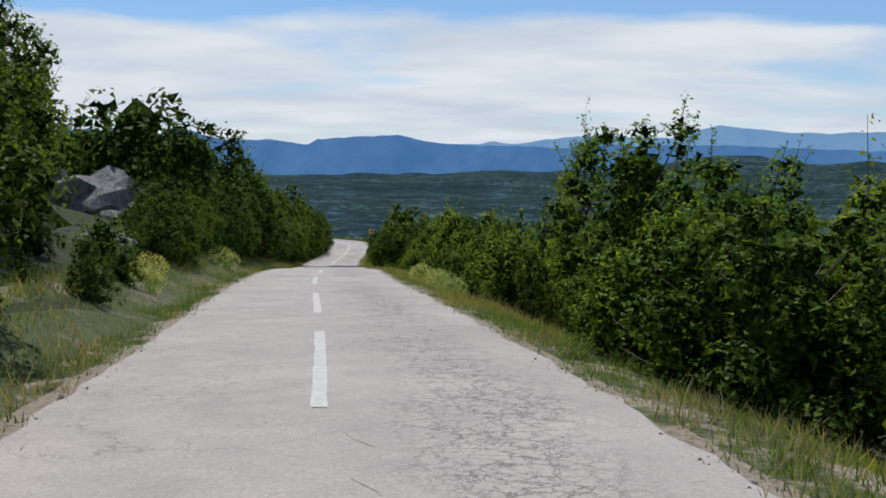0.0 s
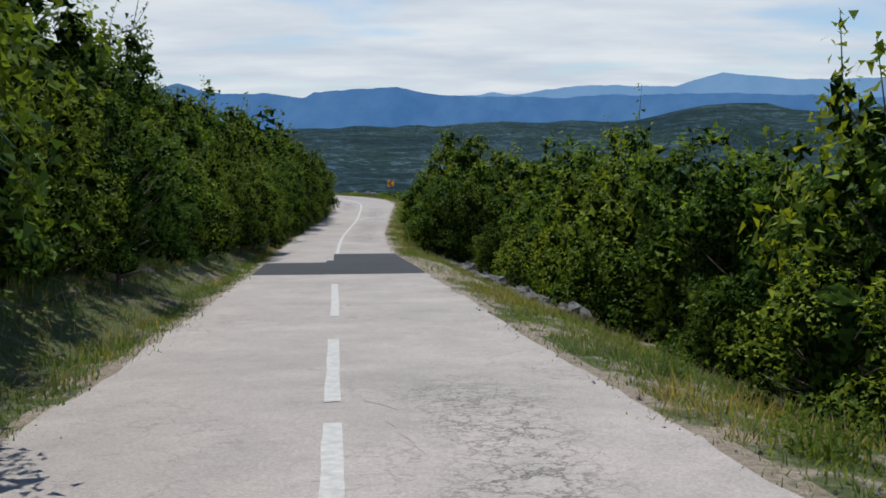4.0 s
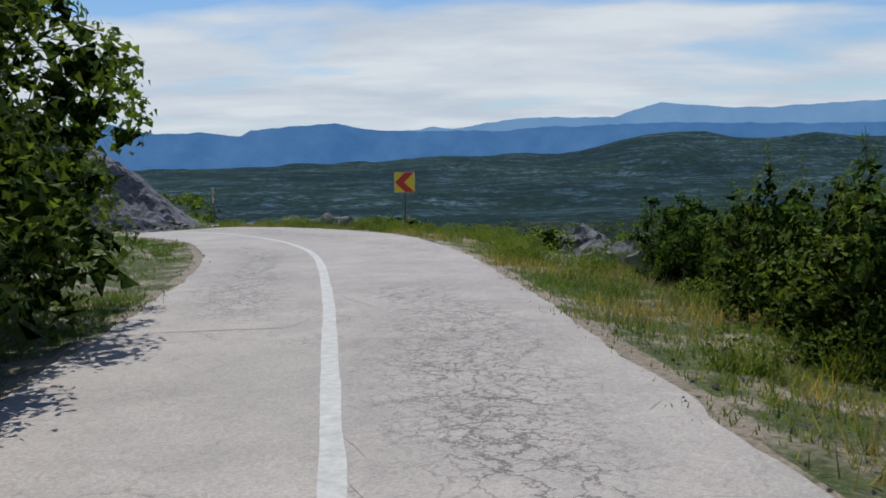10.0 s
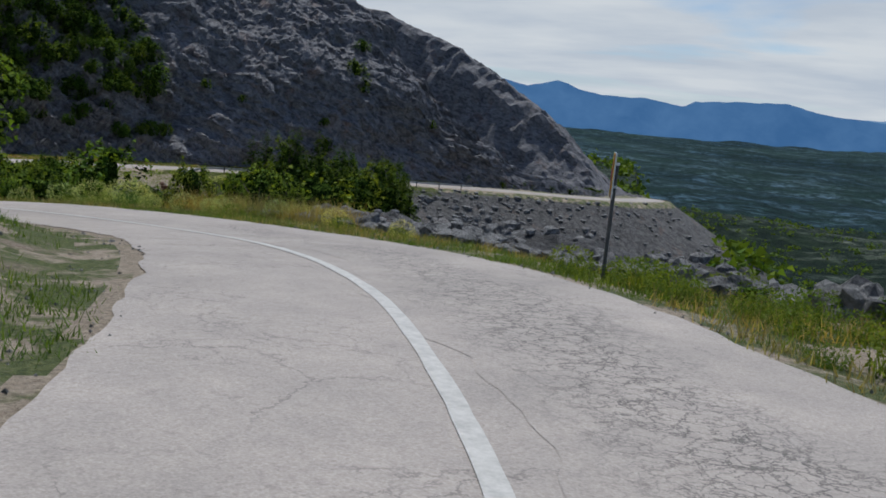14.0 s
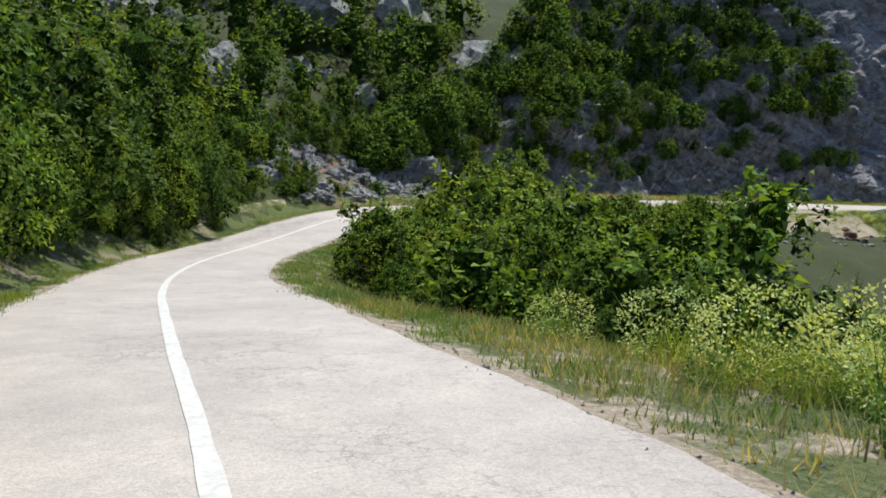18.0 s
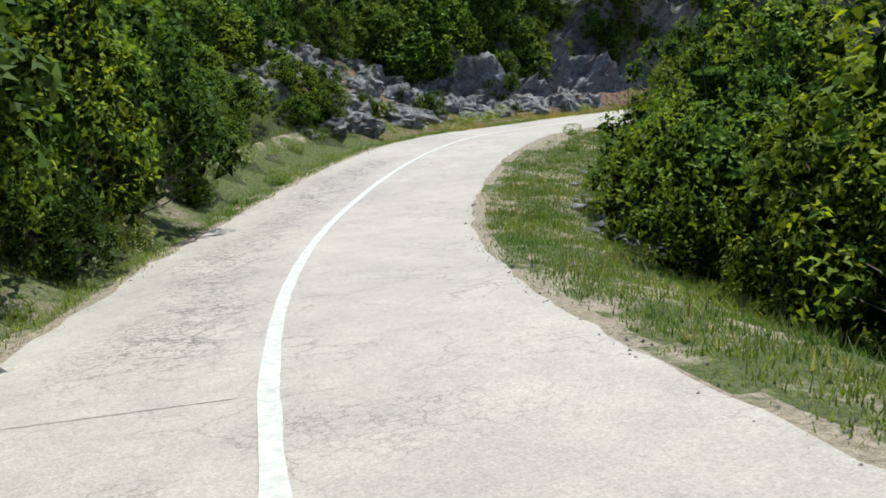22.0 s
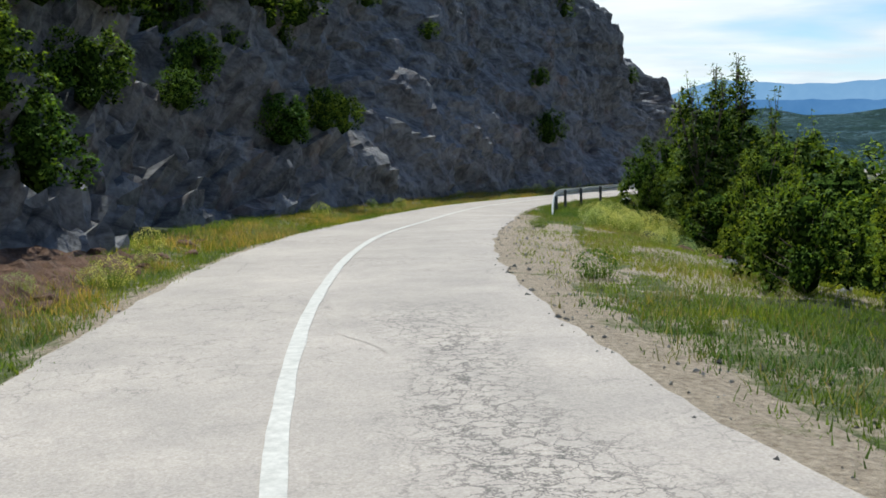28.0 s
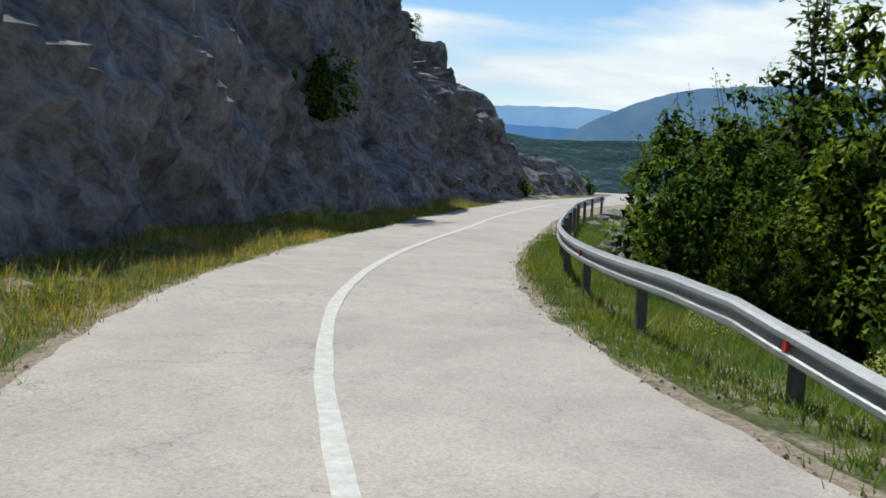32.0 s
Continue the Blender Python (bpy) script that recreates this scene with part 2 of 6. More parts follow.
def mat_rock(name, light, dark, scale=1.0, warm=0.0, relief=1.0, beds=None):
    m, nt, b = nodes_of(name)
    p = place(nt)
    a = tex(nt, "ShaderNodeTexNoise", 0.35 * scale, p, Detail=8.0, Roughness=0.62, Distortion=0.4)
    mp = nt.nodes.new("ShaderNodeMapping")
    mp.inputs["Scale"].default_value = (1.0, 1.0, 0.6)
    nt.links.new(p, mp.inputs[0])
    grain = mp.outputs[0]
    if beds:
        dot = nt.nodes.new("ShaderNodeVectorMath"); dot.operation = "DOT_PRODUCT"; dot.inputs[1].default_value = beds
        nt.links.new(p, dot.inputs[0])
        across = nt.nodes.new("ShaderNodeVectorMath"); across.operation = "SCALE"; across.inputs[0].default_value = beds * 0.6
        nt.links.new(dot.outputs["Value"], across.inputs["Scale"])
        flat = nt.nodes.new("ShaderNodeVectorMath"); flat.operation = "MULTIPLY_ADD"
        flat.inputs[1].default_value = (0.7, 0.7, 0.7)
        nt.links.new(p, flat.inputs[0])
        nt.links.new(across.outputs[0], flat.inputs[2])
        grain = flat.outputs[0]
    st = tex(nt, "ShaderNodeTexNoise", 1.1 * scale, grain, Detail=7.0, Roughness=0.7, Distortion=0.8)
    c = tex(nt, "ShaderNodeTexNoise", 4.0 * scale, p, Detail=10.0, Roughness=0.74)
    v = nt.nodes.new("ShaderNodeTexVoronoi")
    v.feature = "DISTANCE_TO_EDGE"
    v.inputs["Scale"].default_value = 0.9 * scale
    nt.links.new(mixc(nt, 0.5, p, a.outputs["Color"], "LINEAR_LIGHT"), v.inputs["Vector"])
    col = ramp(nt, st.outputs["Fac"], (0.36, dark), (0.60, light))
    fine = ramp(nt, c.outputs["Fac"], (0.35, (0.65, 0.65, 0.65)), (0.65, (1.15, 1.15, 1.15)))
    col = mixc(nt, 1.0, col, fine, "MULTIPLY")
    if warm:
        f = ramp(nt, a.outputs["Fac"], (0.56, (0, 0, 0)), (0.72, (warm, warm, warm)))
        col = mixc(nt, f, col, (0.30, 0.15, 0.08))
    nt.links.new(col, b.inputs["Base Color"])
    b.inputs["Roughness"].default_value = 0.95
    h = nt.nodes.new("ShaderNodeMath"); h.operation = "ADD"
    if beds:
        two = nt.nodes.new("ShaderNodeMath"); two.operation = "MULTIPLY_ADD"; two.inputs[1].default_value = 0.5
        nt.links.new(st.outputs["Fac"], two.inputs[0])
        nt.links.new(c.outputs["Fac"], two.inputs[2])
        nt.links.new(two.outputs[0], h.inputs[0])
    else:
        nt.links.new(c.outputs["Fac"], h.inputs[0])
    cr = ramp(nt, v.outputs["Distance"], (0.0, (0, 0, 0)), (0.12, (0.25, 0.25, 0.25)))
    nt.links.new(cr, h.inputs[1])
    bump(nt, b, h.outputs[0], relief, 0.3 / scale)
    return m


def mat_leaf(name, a, c, rough=0.65, thin=0.42):
    m, nt, b = nodes_of(name)
    oi = nt.nodes.new("ShaderNodeObjectInfo")
    g = nt.nodes.new("ShaderNodeNewGeometry")
    col = ramp(nt, g.outputs["Random Per Island"], (0.0, a), (0.75, c), (1.0, tuple(min(1, k * 1.3) for k in c)))
    tint = ramp(nt, oi.outputs["Random"], (0.0, (0.7, 0.82, 0.9)), (0.5, (1.0, 1.0, 1.0)), (1.0, (1.2, 1.1, 0.85)))
    col = mixc(nt, 1.0, col, tint, "MULTIPLY")
    # plants of different vigour, a few metres apart
    n = tex(nt, "ShaderNodeTexNoise", 0.28, g.outputs["Position"], Detail=2.0)
    col = mixc(nt, 1.0, col, ramp(nt, n.outputs["Fac"], (0.34, (0.68, 0.82, 0.9)), (0.5, (1.0, 1.0, 1.0)), (0.68, (1.25, 1.1, 0.85))), "MULTIPLY")
    nt.links.new(col, b.inputs["Base Color"])
    b.inputs["Roughness"].default_value = rough
    b.inputs["Specular IOR Level"].default_value = 0.12
    tr = nt.nodes.new("ShaderNodeBsdfTranslucent")
    nt.links.new(mixc(nt, 1.0, col, (1.35, 1.2, 0.5), "MULTIPLY"), tr.inputs[0])
    mx = nt.nodes.new("ShaderNodeMixShader")
    mx.inputs[0].default_value = thin
    nt.links.new(b.outputs[0], mx.inputs[1])
    nt.links.new(tr.outputs[0], mx.inputs[2])
    nt.links.new(mx.outputs[0], nt.nodes["Material Output"].inputs[0])
    return m


def mat_plain(name, colour, rough=0.6, metal=0.0, grain=30.0, vary=0.2):
    m, nt, b = nodes_of(name)
    n = tex(nt, "ShaderNodeTexNoise", grain, place(nt), Detail=5.0, Roughness=0.7)
    lo, hi = tuple(k * (1 - vary) for k in colour), tuple(min(1, k * (1 + vary)) for k in colour)
    nt.links.new(ramp(nt, n.outputs["Fac"], (0.3, lo), (0.7, hi)), b.inputs["Base Color"])
    b.inputs["Roughness"].default_value, b.inputs["Metallic"].default_value = rough, metal
    return m


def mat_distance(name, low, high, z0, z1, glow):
    """Far hills behind kilometres of air: a plain glowing backdrop with the haze in its blue."""
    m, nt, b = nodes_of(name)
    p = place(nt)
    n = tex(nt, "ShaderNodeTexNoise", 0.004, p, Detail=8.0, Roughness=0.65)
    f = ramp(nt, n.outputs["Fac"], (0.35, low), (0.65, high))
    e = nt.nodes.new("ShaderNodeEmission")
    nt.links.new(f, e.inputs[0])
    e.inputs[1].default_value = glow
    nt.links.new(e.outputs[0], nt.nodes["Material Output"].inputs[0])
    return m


M_ROAD = mat_asphalt("pale_worn_asphalt", (0.415, 0.366, 0.325), (0.34, 0.302, 0.269), 0.7)
M_CRAZED = mat_asphalt("crazed_worn_asphalt", (0.415, 0.366, 0.325), (0.34, 0.302, 0.269), 1.15, 0.19)
M_PATCH = mat_asphalt("fresh_dark_asphalt", (0.036, 0.036, 0.040), (0.024, 0.024, 0.027), 0)
M_LINE = mat_plain("worn_white_road_paint", (0.47, 0.45, 0.415), 0.75, 0, 9.0, 0.22)
M_GROUND = mat_ground()
M_VERGE = mat_ground("gravel_and_thin_grass", 0.47, 0.60, (0.20, 0.145, 0.10), (0.48, 0.40, 0.31), 1.1)
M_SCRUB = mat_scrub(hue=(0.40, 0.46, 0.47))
# same scrub tinted bluer: the haze of distance put into its colour
M_SCRUB_HAZE = mat_scrub("haze_tinted_wooded_hills", (0.44, 0.68, 1.15))
BEDS = Vector((0.10, 0.47, 0.87)).normalized()      # across the beds, which dip along the lower road
M_CLIFF = mat_rock("grey_limestone_cliff", (0.225, 0.22, 0.227), (0.055, 0.054, 0.06), 1.1, 0.3, 0.45, BEDS)
M_SCREE = mat_ground("scree_and_red_soil", 0.40, 0.52, (0.085, 0.050, 0.032), (0.25, 0.155, 0.10), 1.6)
M_BARE = mat_ground("bare_gravelly_soil", 0.30, 0.42, (0.17, 0.13, 0.09), (0.44, 0.36, 0.27), 1.1)
M_BANK = mat_rock("grey_rubble_bank", (0.15, 0.142, 0.135), (0.03, 0.029, 0.028), 1.1, 0.25)
M_FOREST = mat_ground("darker_green_and_soil", 0.62, 0.75, (0.08, 0.06, 0.04), (0.2, 0.17, 0.13), 0.7, 0.45)
M_ROCK = mat_rock("pale_limestone_rock", (0.31, 0.30, 0.285), (0.10, 0.10, 0.10), 2.5, 0.15)
M_EARTH = mat_rock("red_brown_earth", (0.24, 0.13, 0.08), (0.12, 0.065, 0.04), 2.0, 0.3)
M_BARK = mat_plain("grey_brown_bark", (0.11, 0.085, 0.065), 0.95, 0, 12.0, 0.45)
M_LEAF = mat_leaf("oak_leaves", (0.040, 0.074, 0.010), (0.128, 0.196, 0.026))
M_LEAF2 = mat_leaf("hornbeam_leaves", (0.070, 0.120, 0.014), (0.205, 0.290, 0.036))
M_LEAF3 = mat_leaf("juniper_needles", (0.034, 0.064, 0.014), (0.104, 0.158, 0.030))
def mat_inner_shade():
    """Close-grown inside of a crown: small leaves in a mass, painted dark for shade."""
    m, nt, b = nodes_of("shade_dark_inner_leaves")
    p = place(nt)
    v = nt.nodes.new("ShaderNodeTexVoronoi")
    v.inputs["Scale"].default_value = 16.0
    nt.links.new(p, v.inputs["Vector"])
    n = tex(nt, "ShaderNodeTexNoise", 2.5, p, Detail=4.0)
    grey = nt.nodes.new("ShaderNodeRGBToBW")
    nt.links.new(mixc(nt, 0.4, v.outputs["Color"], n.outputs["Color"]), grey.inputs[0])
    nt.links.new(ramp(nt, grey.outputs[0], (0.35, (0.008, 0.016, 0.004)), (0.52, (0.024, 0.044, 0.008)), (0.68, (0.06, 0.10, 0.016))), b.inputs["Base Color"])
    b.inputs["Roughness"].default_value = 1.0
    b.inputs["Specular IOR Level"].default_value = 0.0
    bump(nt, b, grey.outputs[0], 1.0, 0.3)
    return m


M_INNER_SHADE = mat_inner_shade()
M_GRASS = mat_leaf("green_grass", (0.075, 0.125, 0.020), (0.16, 0.225, 0.045), 0.7)
M_STRAW = mat_leaf("dry_straw_grass", (0.18, 0.15, 0.06), (0.34, 0.29, 0.13), 0.8)
M_BLOOM = mat_leaf("pale_yellow_blossom", (0.30, 0.37, 0.12), (0.60, 0.64, 0.32), 0.8)
M_STEEL = mat_plain("galvanised_steel", (0.62, 0.63, 0.64), 0.5, 0.35, 8.0, 0.12)
M_POST = mat_plain("dull_grey_post", (0.10, 0.10, 0.10), 0.7, 0.2, 20.0, 0.2)
M_YELLOW = mat_plain("yellow_sign_face", (0.78, 0.58, 0.02), 0.45, 0, 5.0, 0.06)
M_RED = mat_plain("red_sign_face", (0.52, 0.035, 0.03), 0.45, 0, 5.0, 0.08)

# ---------------------------------------------------------------- the line of the road
EYE = 1.7
TT = [r[0] for r in ROWS]
PP = np.array([(r[1], r[2], r[3] - EYE) for r in ROWS])


def path_line():
    d = np.gradient(PP, np.array(TT), axis=0)
    out = []
    for t in np.linspace(0, 32, 641):
        i = min(max(int(np.searchsorted(TT, t)) - 1, 0), len(TT) - 2)
        h = TT[i + 1] - TT[i]
        u = (t - TT[i]) / h
        out.append((2 * u**3 - 3 * u * u + 1) * PP[i] + (u**3 - 2 * u * u + u) * h * d[i] + (3 * u * u - 2 * u**3) * PP[i + 1] + (u**3 - u * u) * h * d[i + 1])
    return np.array(out)


def lengths(p):
    return np.r_[0, np.cumsum(np.linalg.norm(np.diff(p[:, :2], axis=0), axis=1))]


def smooth(a, n):
    k = np.ones(n) / n
    pad = np.r_[np.repeat(a[:1], n, 0), a, np.repeat(a[-1:], n, 0)]
    return np.array([np.convolve(pad[:, i], k, "same") for i in range(a.shape[1])]).T[n:-n]


# the painted line's distance to the right of the carried camera, along the way
LINE_OFF = ((0, -0.09), (24, -0.08), (40, -0.12), (64, -0.22), (80, -0.2), (96, -0.26), (112, -0.38), (120, -0.28), (128, -0.15), (136, 0.02), (143, 0.05), (149, 0.47), (154, 0.65), (160, 0.66), (165, 0.5), (171, 0.48),
            (176, 0.32), (187, 0.2), (192, -0.02), (198, -0.15), (208, 0.08), (224, 0.17), (240, 0.06), (262, 0.08), (274, 0.24), (288, 0.25), (299, 0.3))
LEFT_W = ((0, 2.48), (30, 2.5), (60, 2.5), (80, 2.55), (96, 2.68), (112, 2.7), (120, 2.7), (130, 2.5), (146, 2.4), (160, 2.55), (176, 2.43), (208, 2.65), (232, 2.55), (264, 2.35), (280, 2.45), (296, 2.45), (306, 2.2), (320, 2.08), (420, 2.15))
RIGHT_W = ((0, 2.95), (30, 3.05), (50, 2.9), (80, 2.9), (96, 2.68), (128, 2.65), (136, 2.83), (144, 3.25), (152, 3.65), (160, 3.75), (168, 3.55), (178, 3.3), (190, 2.85), (200, 2.6), (216, 2.7), (236, 2.85), (264, 2.9), (280, 3.0), (292, 3.15), (304, 3.0), (330, 2.7), (420, 2.6))
AHEAD = [(-94.5, 258.2, -21.28), (-93.3, 262.5, -21.42), (-91.8, 266.5, -21.58), (-89.2, 271.6, -21.76), (-86.5, 276.0, -21.92), (-82.5, 282, -22.1), (-78.2, 288.5, -22.25), (-73.3, 295, -22.38), (-67.6, 301.5, -22.46),
         (-60.5, 307, -22.52), (-53.5, 312.5, -22.6), (-49, 320, -22.8), (-47.5, 329, -23.1), (-47, 338, -23.5), (-49, 348, -24.0)]


def centre_line():
    p = path_line()
    s = lengths(p)
    tg = np.gradient(p[:, :2], axis=0)
    tg /= np.linalg.norm(tg, axis=1)[:, None]
    off = np.interp(s, *zip(*LINE_OFF))
    p[:, 0] += tg[:, 1] * off
    p[:, 1] -= tg[:, 0] * off
    first = p[40] - p[0]
    first /= np.linalg.norm(first[:2])
    back = np.array([p[0] - first * k for k in range(60, 0, -1)])
    pts = [*p[:-12:4]] + [np.array(a) for a in AHEAD]
    pts = np.array(pts)
    # evenly spaced points along the whole road
    sl = lengths(pts)
    e = np.arange(0, sl[-1], 0.25)
    line = np.array([np.interp(e, sl, pts[:, i]) for i in range(3)]).T
    line = smooth(line, 25)
    sb = lengths(line)
    e = np.arange(0, sb[-1], 0.5)
    line = np.array([np.interp(e, sb, line[:, i]) for i in range(3)]).T
    back[:, 2] += line[0, 2] - p[0, 2]
    s = np.r_[np.arange(-60, 0, 1.0), e]
    return np.vstack([back + (line[0] - p[0]) * (1, 1, 0), line]), s


LINE, LS = centre_line()
TAN = np.gradient(LINE[:, :2], axis=0)
TAN /= np.linalg.norm(TAN, axis=1)[:, None]
RIGHT = np.array([TAN[:, 1], -TAN[:, 0]]).T
LW = np.interp(LS, *zip(*LEFT_W))
RW = np.interp(LS, *zip(*RIGHT_W))


def at(s, q, dz=0.0):
    """A place on the road: s metres along its line, q to the right of the line."""
    i = np.interp(s, LS, np.arange(len(LS)))
    k = int(min(i, len(LS) - 2))
    f = i - k
    p = LINE[k] * (1 - f) + LINE[k + 1] * f
    r = RIGHT[k] * (1 - f) + RIGHT[k + 1] * f
    return Vector((p[0] + r[0] * q, p[1] + r[1] * q, p[2] + dz))


# how the ground rises (left) and falls (right) beyond the road's edge, by distance along it
VERGE_L = ((-60, 1.0), (130, 1.0), (150, 2.0), (185, 1.0), (235, 1.5), (255, 2.2), (264, 9.0), (304, 9.0), (312, 5.0), (345, 3.6), (420, 3.0))
RISE_L = ((-60, 0.35), (120, 0.3), (140, 0.06), (175, 0.10), (195, 0.45), (235, 0.5), (250, 0.6), (262, 0.8), (275, 1.0), (330, 1.0), (342, 0.7), (350, 0.1), (358, -0.12), (420, -0.15))
VERGE_R = ((-60, 1.4), (60, 1.6), (125, 1.6), (138, 3.5), (145, 6.5), (166, 6.5), (173, 8.5), (192, 8.0), (199, 3.0), (206, 1.6), (235, 2.0), (262, 2.5), (280, 6.0), (300, 3.0), (420, 1.5))
FALL_R = ((-60, 0.28), (120, 0.3), (145, 0.5), (180, 0.42), (200, 0.35), (250, 0.25), (300, 0.3), (420, 0.6))
SK = LS[::4]
CK = LINE[::4]
TK, RK, LK, WK = TAN[::4], RIGHT[::4], LW[::4], RW[::4]
PVL, PRL, PVR, PFR = (np.interp(SK, *zip(*a)) for a in (VERGE_L, RISE_L, VERGE_R, FALL_R))


def ground_z(xy):
    """Height of the ground at many places, before the fine unevenness."""
    xy = np.asarray(xy, float)
    out = np.empty(len(xy))
    for a in range(0, len(xy), 4000):
        b = xy[a:a + 4000]
        d = b[:, None, :] - CK[None, :, :2]
        dist = np.hypot(d[..., 0], d[..., 1])
        q = d[..., 0] * RK[None, :, 0] + d[..., 1] * RK[None, :, 1]
        lft = q < 0
        e = np.where(lft, dist - LK, dist - WK)
        ev = np.maximum(e - np.where(lft, PVL, PVR), 0)
        up = np.where(lft, PRL * 38 * (1 - np.exp(-ev / 38)), -PFR * ev)
        flat = np.where(lft, 0.03, -0.06) * np.clip(e, 0, 4)
        z = CK[None, :, 2] + flat + up - 0.22 * (e < 1.4)
        w = 1.0 / (dist + 0.3) ** 6
        out[a:a + 4000] = (z * w).sum(1) / w.sum(1)
    return out


def far_z(xy, z):
    """Lets the slope run out on the valley floor and the hill behind."""
    xy = np.asarray(xy, float)
    x, y = xy[:, 0], xy[:, 1]
    r = np.hypot(x + 20, y - 160)
    az = np.degrees(np.arctan2(-(x + 20), y - 160))
    floor = -78 + 12 * np.clip((r - 500) / 2000, 0, 1)
    und = np.array([noise.fractal(Vector((a / 420, c / 420, 3.1)), 0.9, 2.0, 6) for a, c in zip(x, y)])
    floor = floor + und * 15 * np.clip((r - 150) / 500, 0, 1)
    # low wooded hills that close the plain
    ridge = np.clip((r - 1900) / 1700, 0, 1) ** 1.3
    lift = np.interp(az, (-90, -46, -38, -30, -24, -20.5, -18, -15, -12, -6, 0, 14, 60), (150, 150, 95, 92, 88, 90, 118, 90, 50, 38, 20, 4, 60))
    floor = floor + ridge * lift + und * 10 * ridge
    soft = np.where(z > floor, z, floor)
    m = np.clip((z - floor) / 12, 0, 1)
    return soft * m + (1 - m) * np.maximum(floor, z)


def graded(lo, hi, step, far, grow):
    c = list(np.arange(lo, hi + step / 2, step))
    g = step
    while c[-1] < far:
        g *= grow
        c.append(c[-1] + g)
    g = step
    while c[0] > -far:
        g *= grow
        c.insert(0, c[0] - g)
    return np.array(c)


def mesh_ob(name, verts, faces, mats, parent=None, smooth_faces=False):
    me = bpy.data.meshes.new(name)
    me.from_pydata([tuple(v) for v in verts], [], faces)
    for m in (mats if isinstance(mats, (list, tuple)) else [mats]):
        me.materials.append(m)
    if smooth_faces:
        me.polygons.foreach_set("use_smooth", [True] * len(me.polygons))
    me.update()
    ob = new(name, me)
    if parent is not None:
        ob.parent = parent
    return ob


def part(name, bm, material, parent, label=""):
    me = bpy.data.meshes.new(name)
    bm.to_mesh(me)
    bm.free()
    me.materials.append(material)
    ob = new(name, me)
    ob.parent = parent
    return tagged(ob, label)


GX = graded(-150, 40, 1.2, 4800, 1.11)
GY = graded(-30, 340, 1.2, 4900, 1.11)


def build_ground():
    X, Y = np.meshgrid(GX, GY)
    xy = np.c_[X.ravel(), Y.ravel()]
    z = ground_z(xy)
    d = np.hypot(xy[:, 0] + 40, xy[:, 1] - 160)
    z = far_z(xy, z)
    near = np.array([noise.fractal(Vector((a / 6, c / 6, 0)), 0.8, 2.0, 4) for a, c in xy])
    dist = np.full(len(xy), 99.0)
    zone = np.zeros(len(xy), int)
    for a in range(0, len(xy), 4000):
        b = xy[a:a + 4000]
        dd = np.hypot(b[:, None, 0] - CK[None, :, 0], b[:, None, 1] - CK[None, :, 1])
        k = dd.argmin(1)
        near_d = dd[np.arange(len(k)), k]
        dist[a:a + 4000] = near_d
        q = (b[:, 0] - CK[k, 0]) * RK[k, 0] + (b[:, 1] - CK[k, 1]) * RK[k, 1]
        s, e = SK[k], near_d - np.where(q > 0, WK[k], LK[k])
        zz = np.where(e > 2.6, 2, 0)                                   # darker ground past the verge
        zz = np.where(near_d > 46, 1, zz)
        # past 800 m the ground takes the scrub with haze in its colour
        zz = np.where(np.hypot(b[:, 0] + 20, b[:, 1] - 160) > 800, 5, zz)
        zz = np.where((q < 0) & (s > 249) & (s < 285) & (e > 1.6) & (e < 9), 3, zz)
        zz = np.where((q > 0) & (s > 312) & (s < 375) & (e > 0.8) & (e < 26), 7, zz)
        zz = np.where((q > 0) & (s > 172) & (s < 196) & (e > 2.2) & (e < 14), 7, zz)
        zz = np.where((q > 0) & (s > 136) & (s < 186) & (e < 7), 4, zz)
        zz = np.where((q > 0) & (s > 66) & (s < 104) & (e > 0.8) & (e < 5), 6, zz)
        zz = np.where((q > 0) & (s > 276) & (s < 300) & (e < 6), 6, zz)
        zz = np.where((q < 0) & (s > 140) & (s < 182), 0, zz)
        zz = np.where((q < 0) & (s > 344) & (e > 0.8) & (near_d < 45), 7, zz)
        zz = np.where((q > 0) & (s > 372) & (e > 0.8) & (near_d < 30), 7, zz)
        zone[a:a + 4000] = zz
    z += near * 0.5 * np.clip((dist - 5.5) / 5, 0, 1)
    nx = len(GX)
    faces, idx = [], []
    for j in range(len(GY) - 1):
        for i in range(nx - 1):
            k = j * nx + i
            faces.append((k, k + 1, k + nx + 1, k + nx))
            idx.append(int(zone[k]))
    ob = mesh_ob("ground", np.c_[xy, z], faces, [M_GROUND, M_SCRUB, M_FOREST, M_SCREE, M_VERGE, M_SCRUB_HAZE, M_BARE, M_BANK], smooth_faces=True)
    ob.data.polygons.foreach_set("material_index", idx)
    return tagged(ob, "hillside of dry grass and soil running down to a wooded valley", "ground", kind="structure"), z


ground, GZ = build_ground()
GZ = GZ.reshape(len(GY), len(GX))


def gz(x, y):
    """Height of the built ground."""
    i = int(np.clip(np.searchsorted(GX, x) - 1, 0, len(GX) - 2))
    j = int(np.clip(np.searchsorted(GY, y) - 1, 0, len(GY) - 2))
    u, v = (x - GX[i]) / (GX[i + 1] - GX[i]), (y - GY[j]) / (GY[j + 1] - GY[j])
    return float((GZ[j, i] * (1 - u) + GZ[j, i + 1] * u) * (1 - v) + (GZ[j + 1, i] * (1 - u) + GZ[j + 1, i + 1] * u) * v)


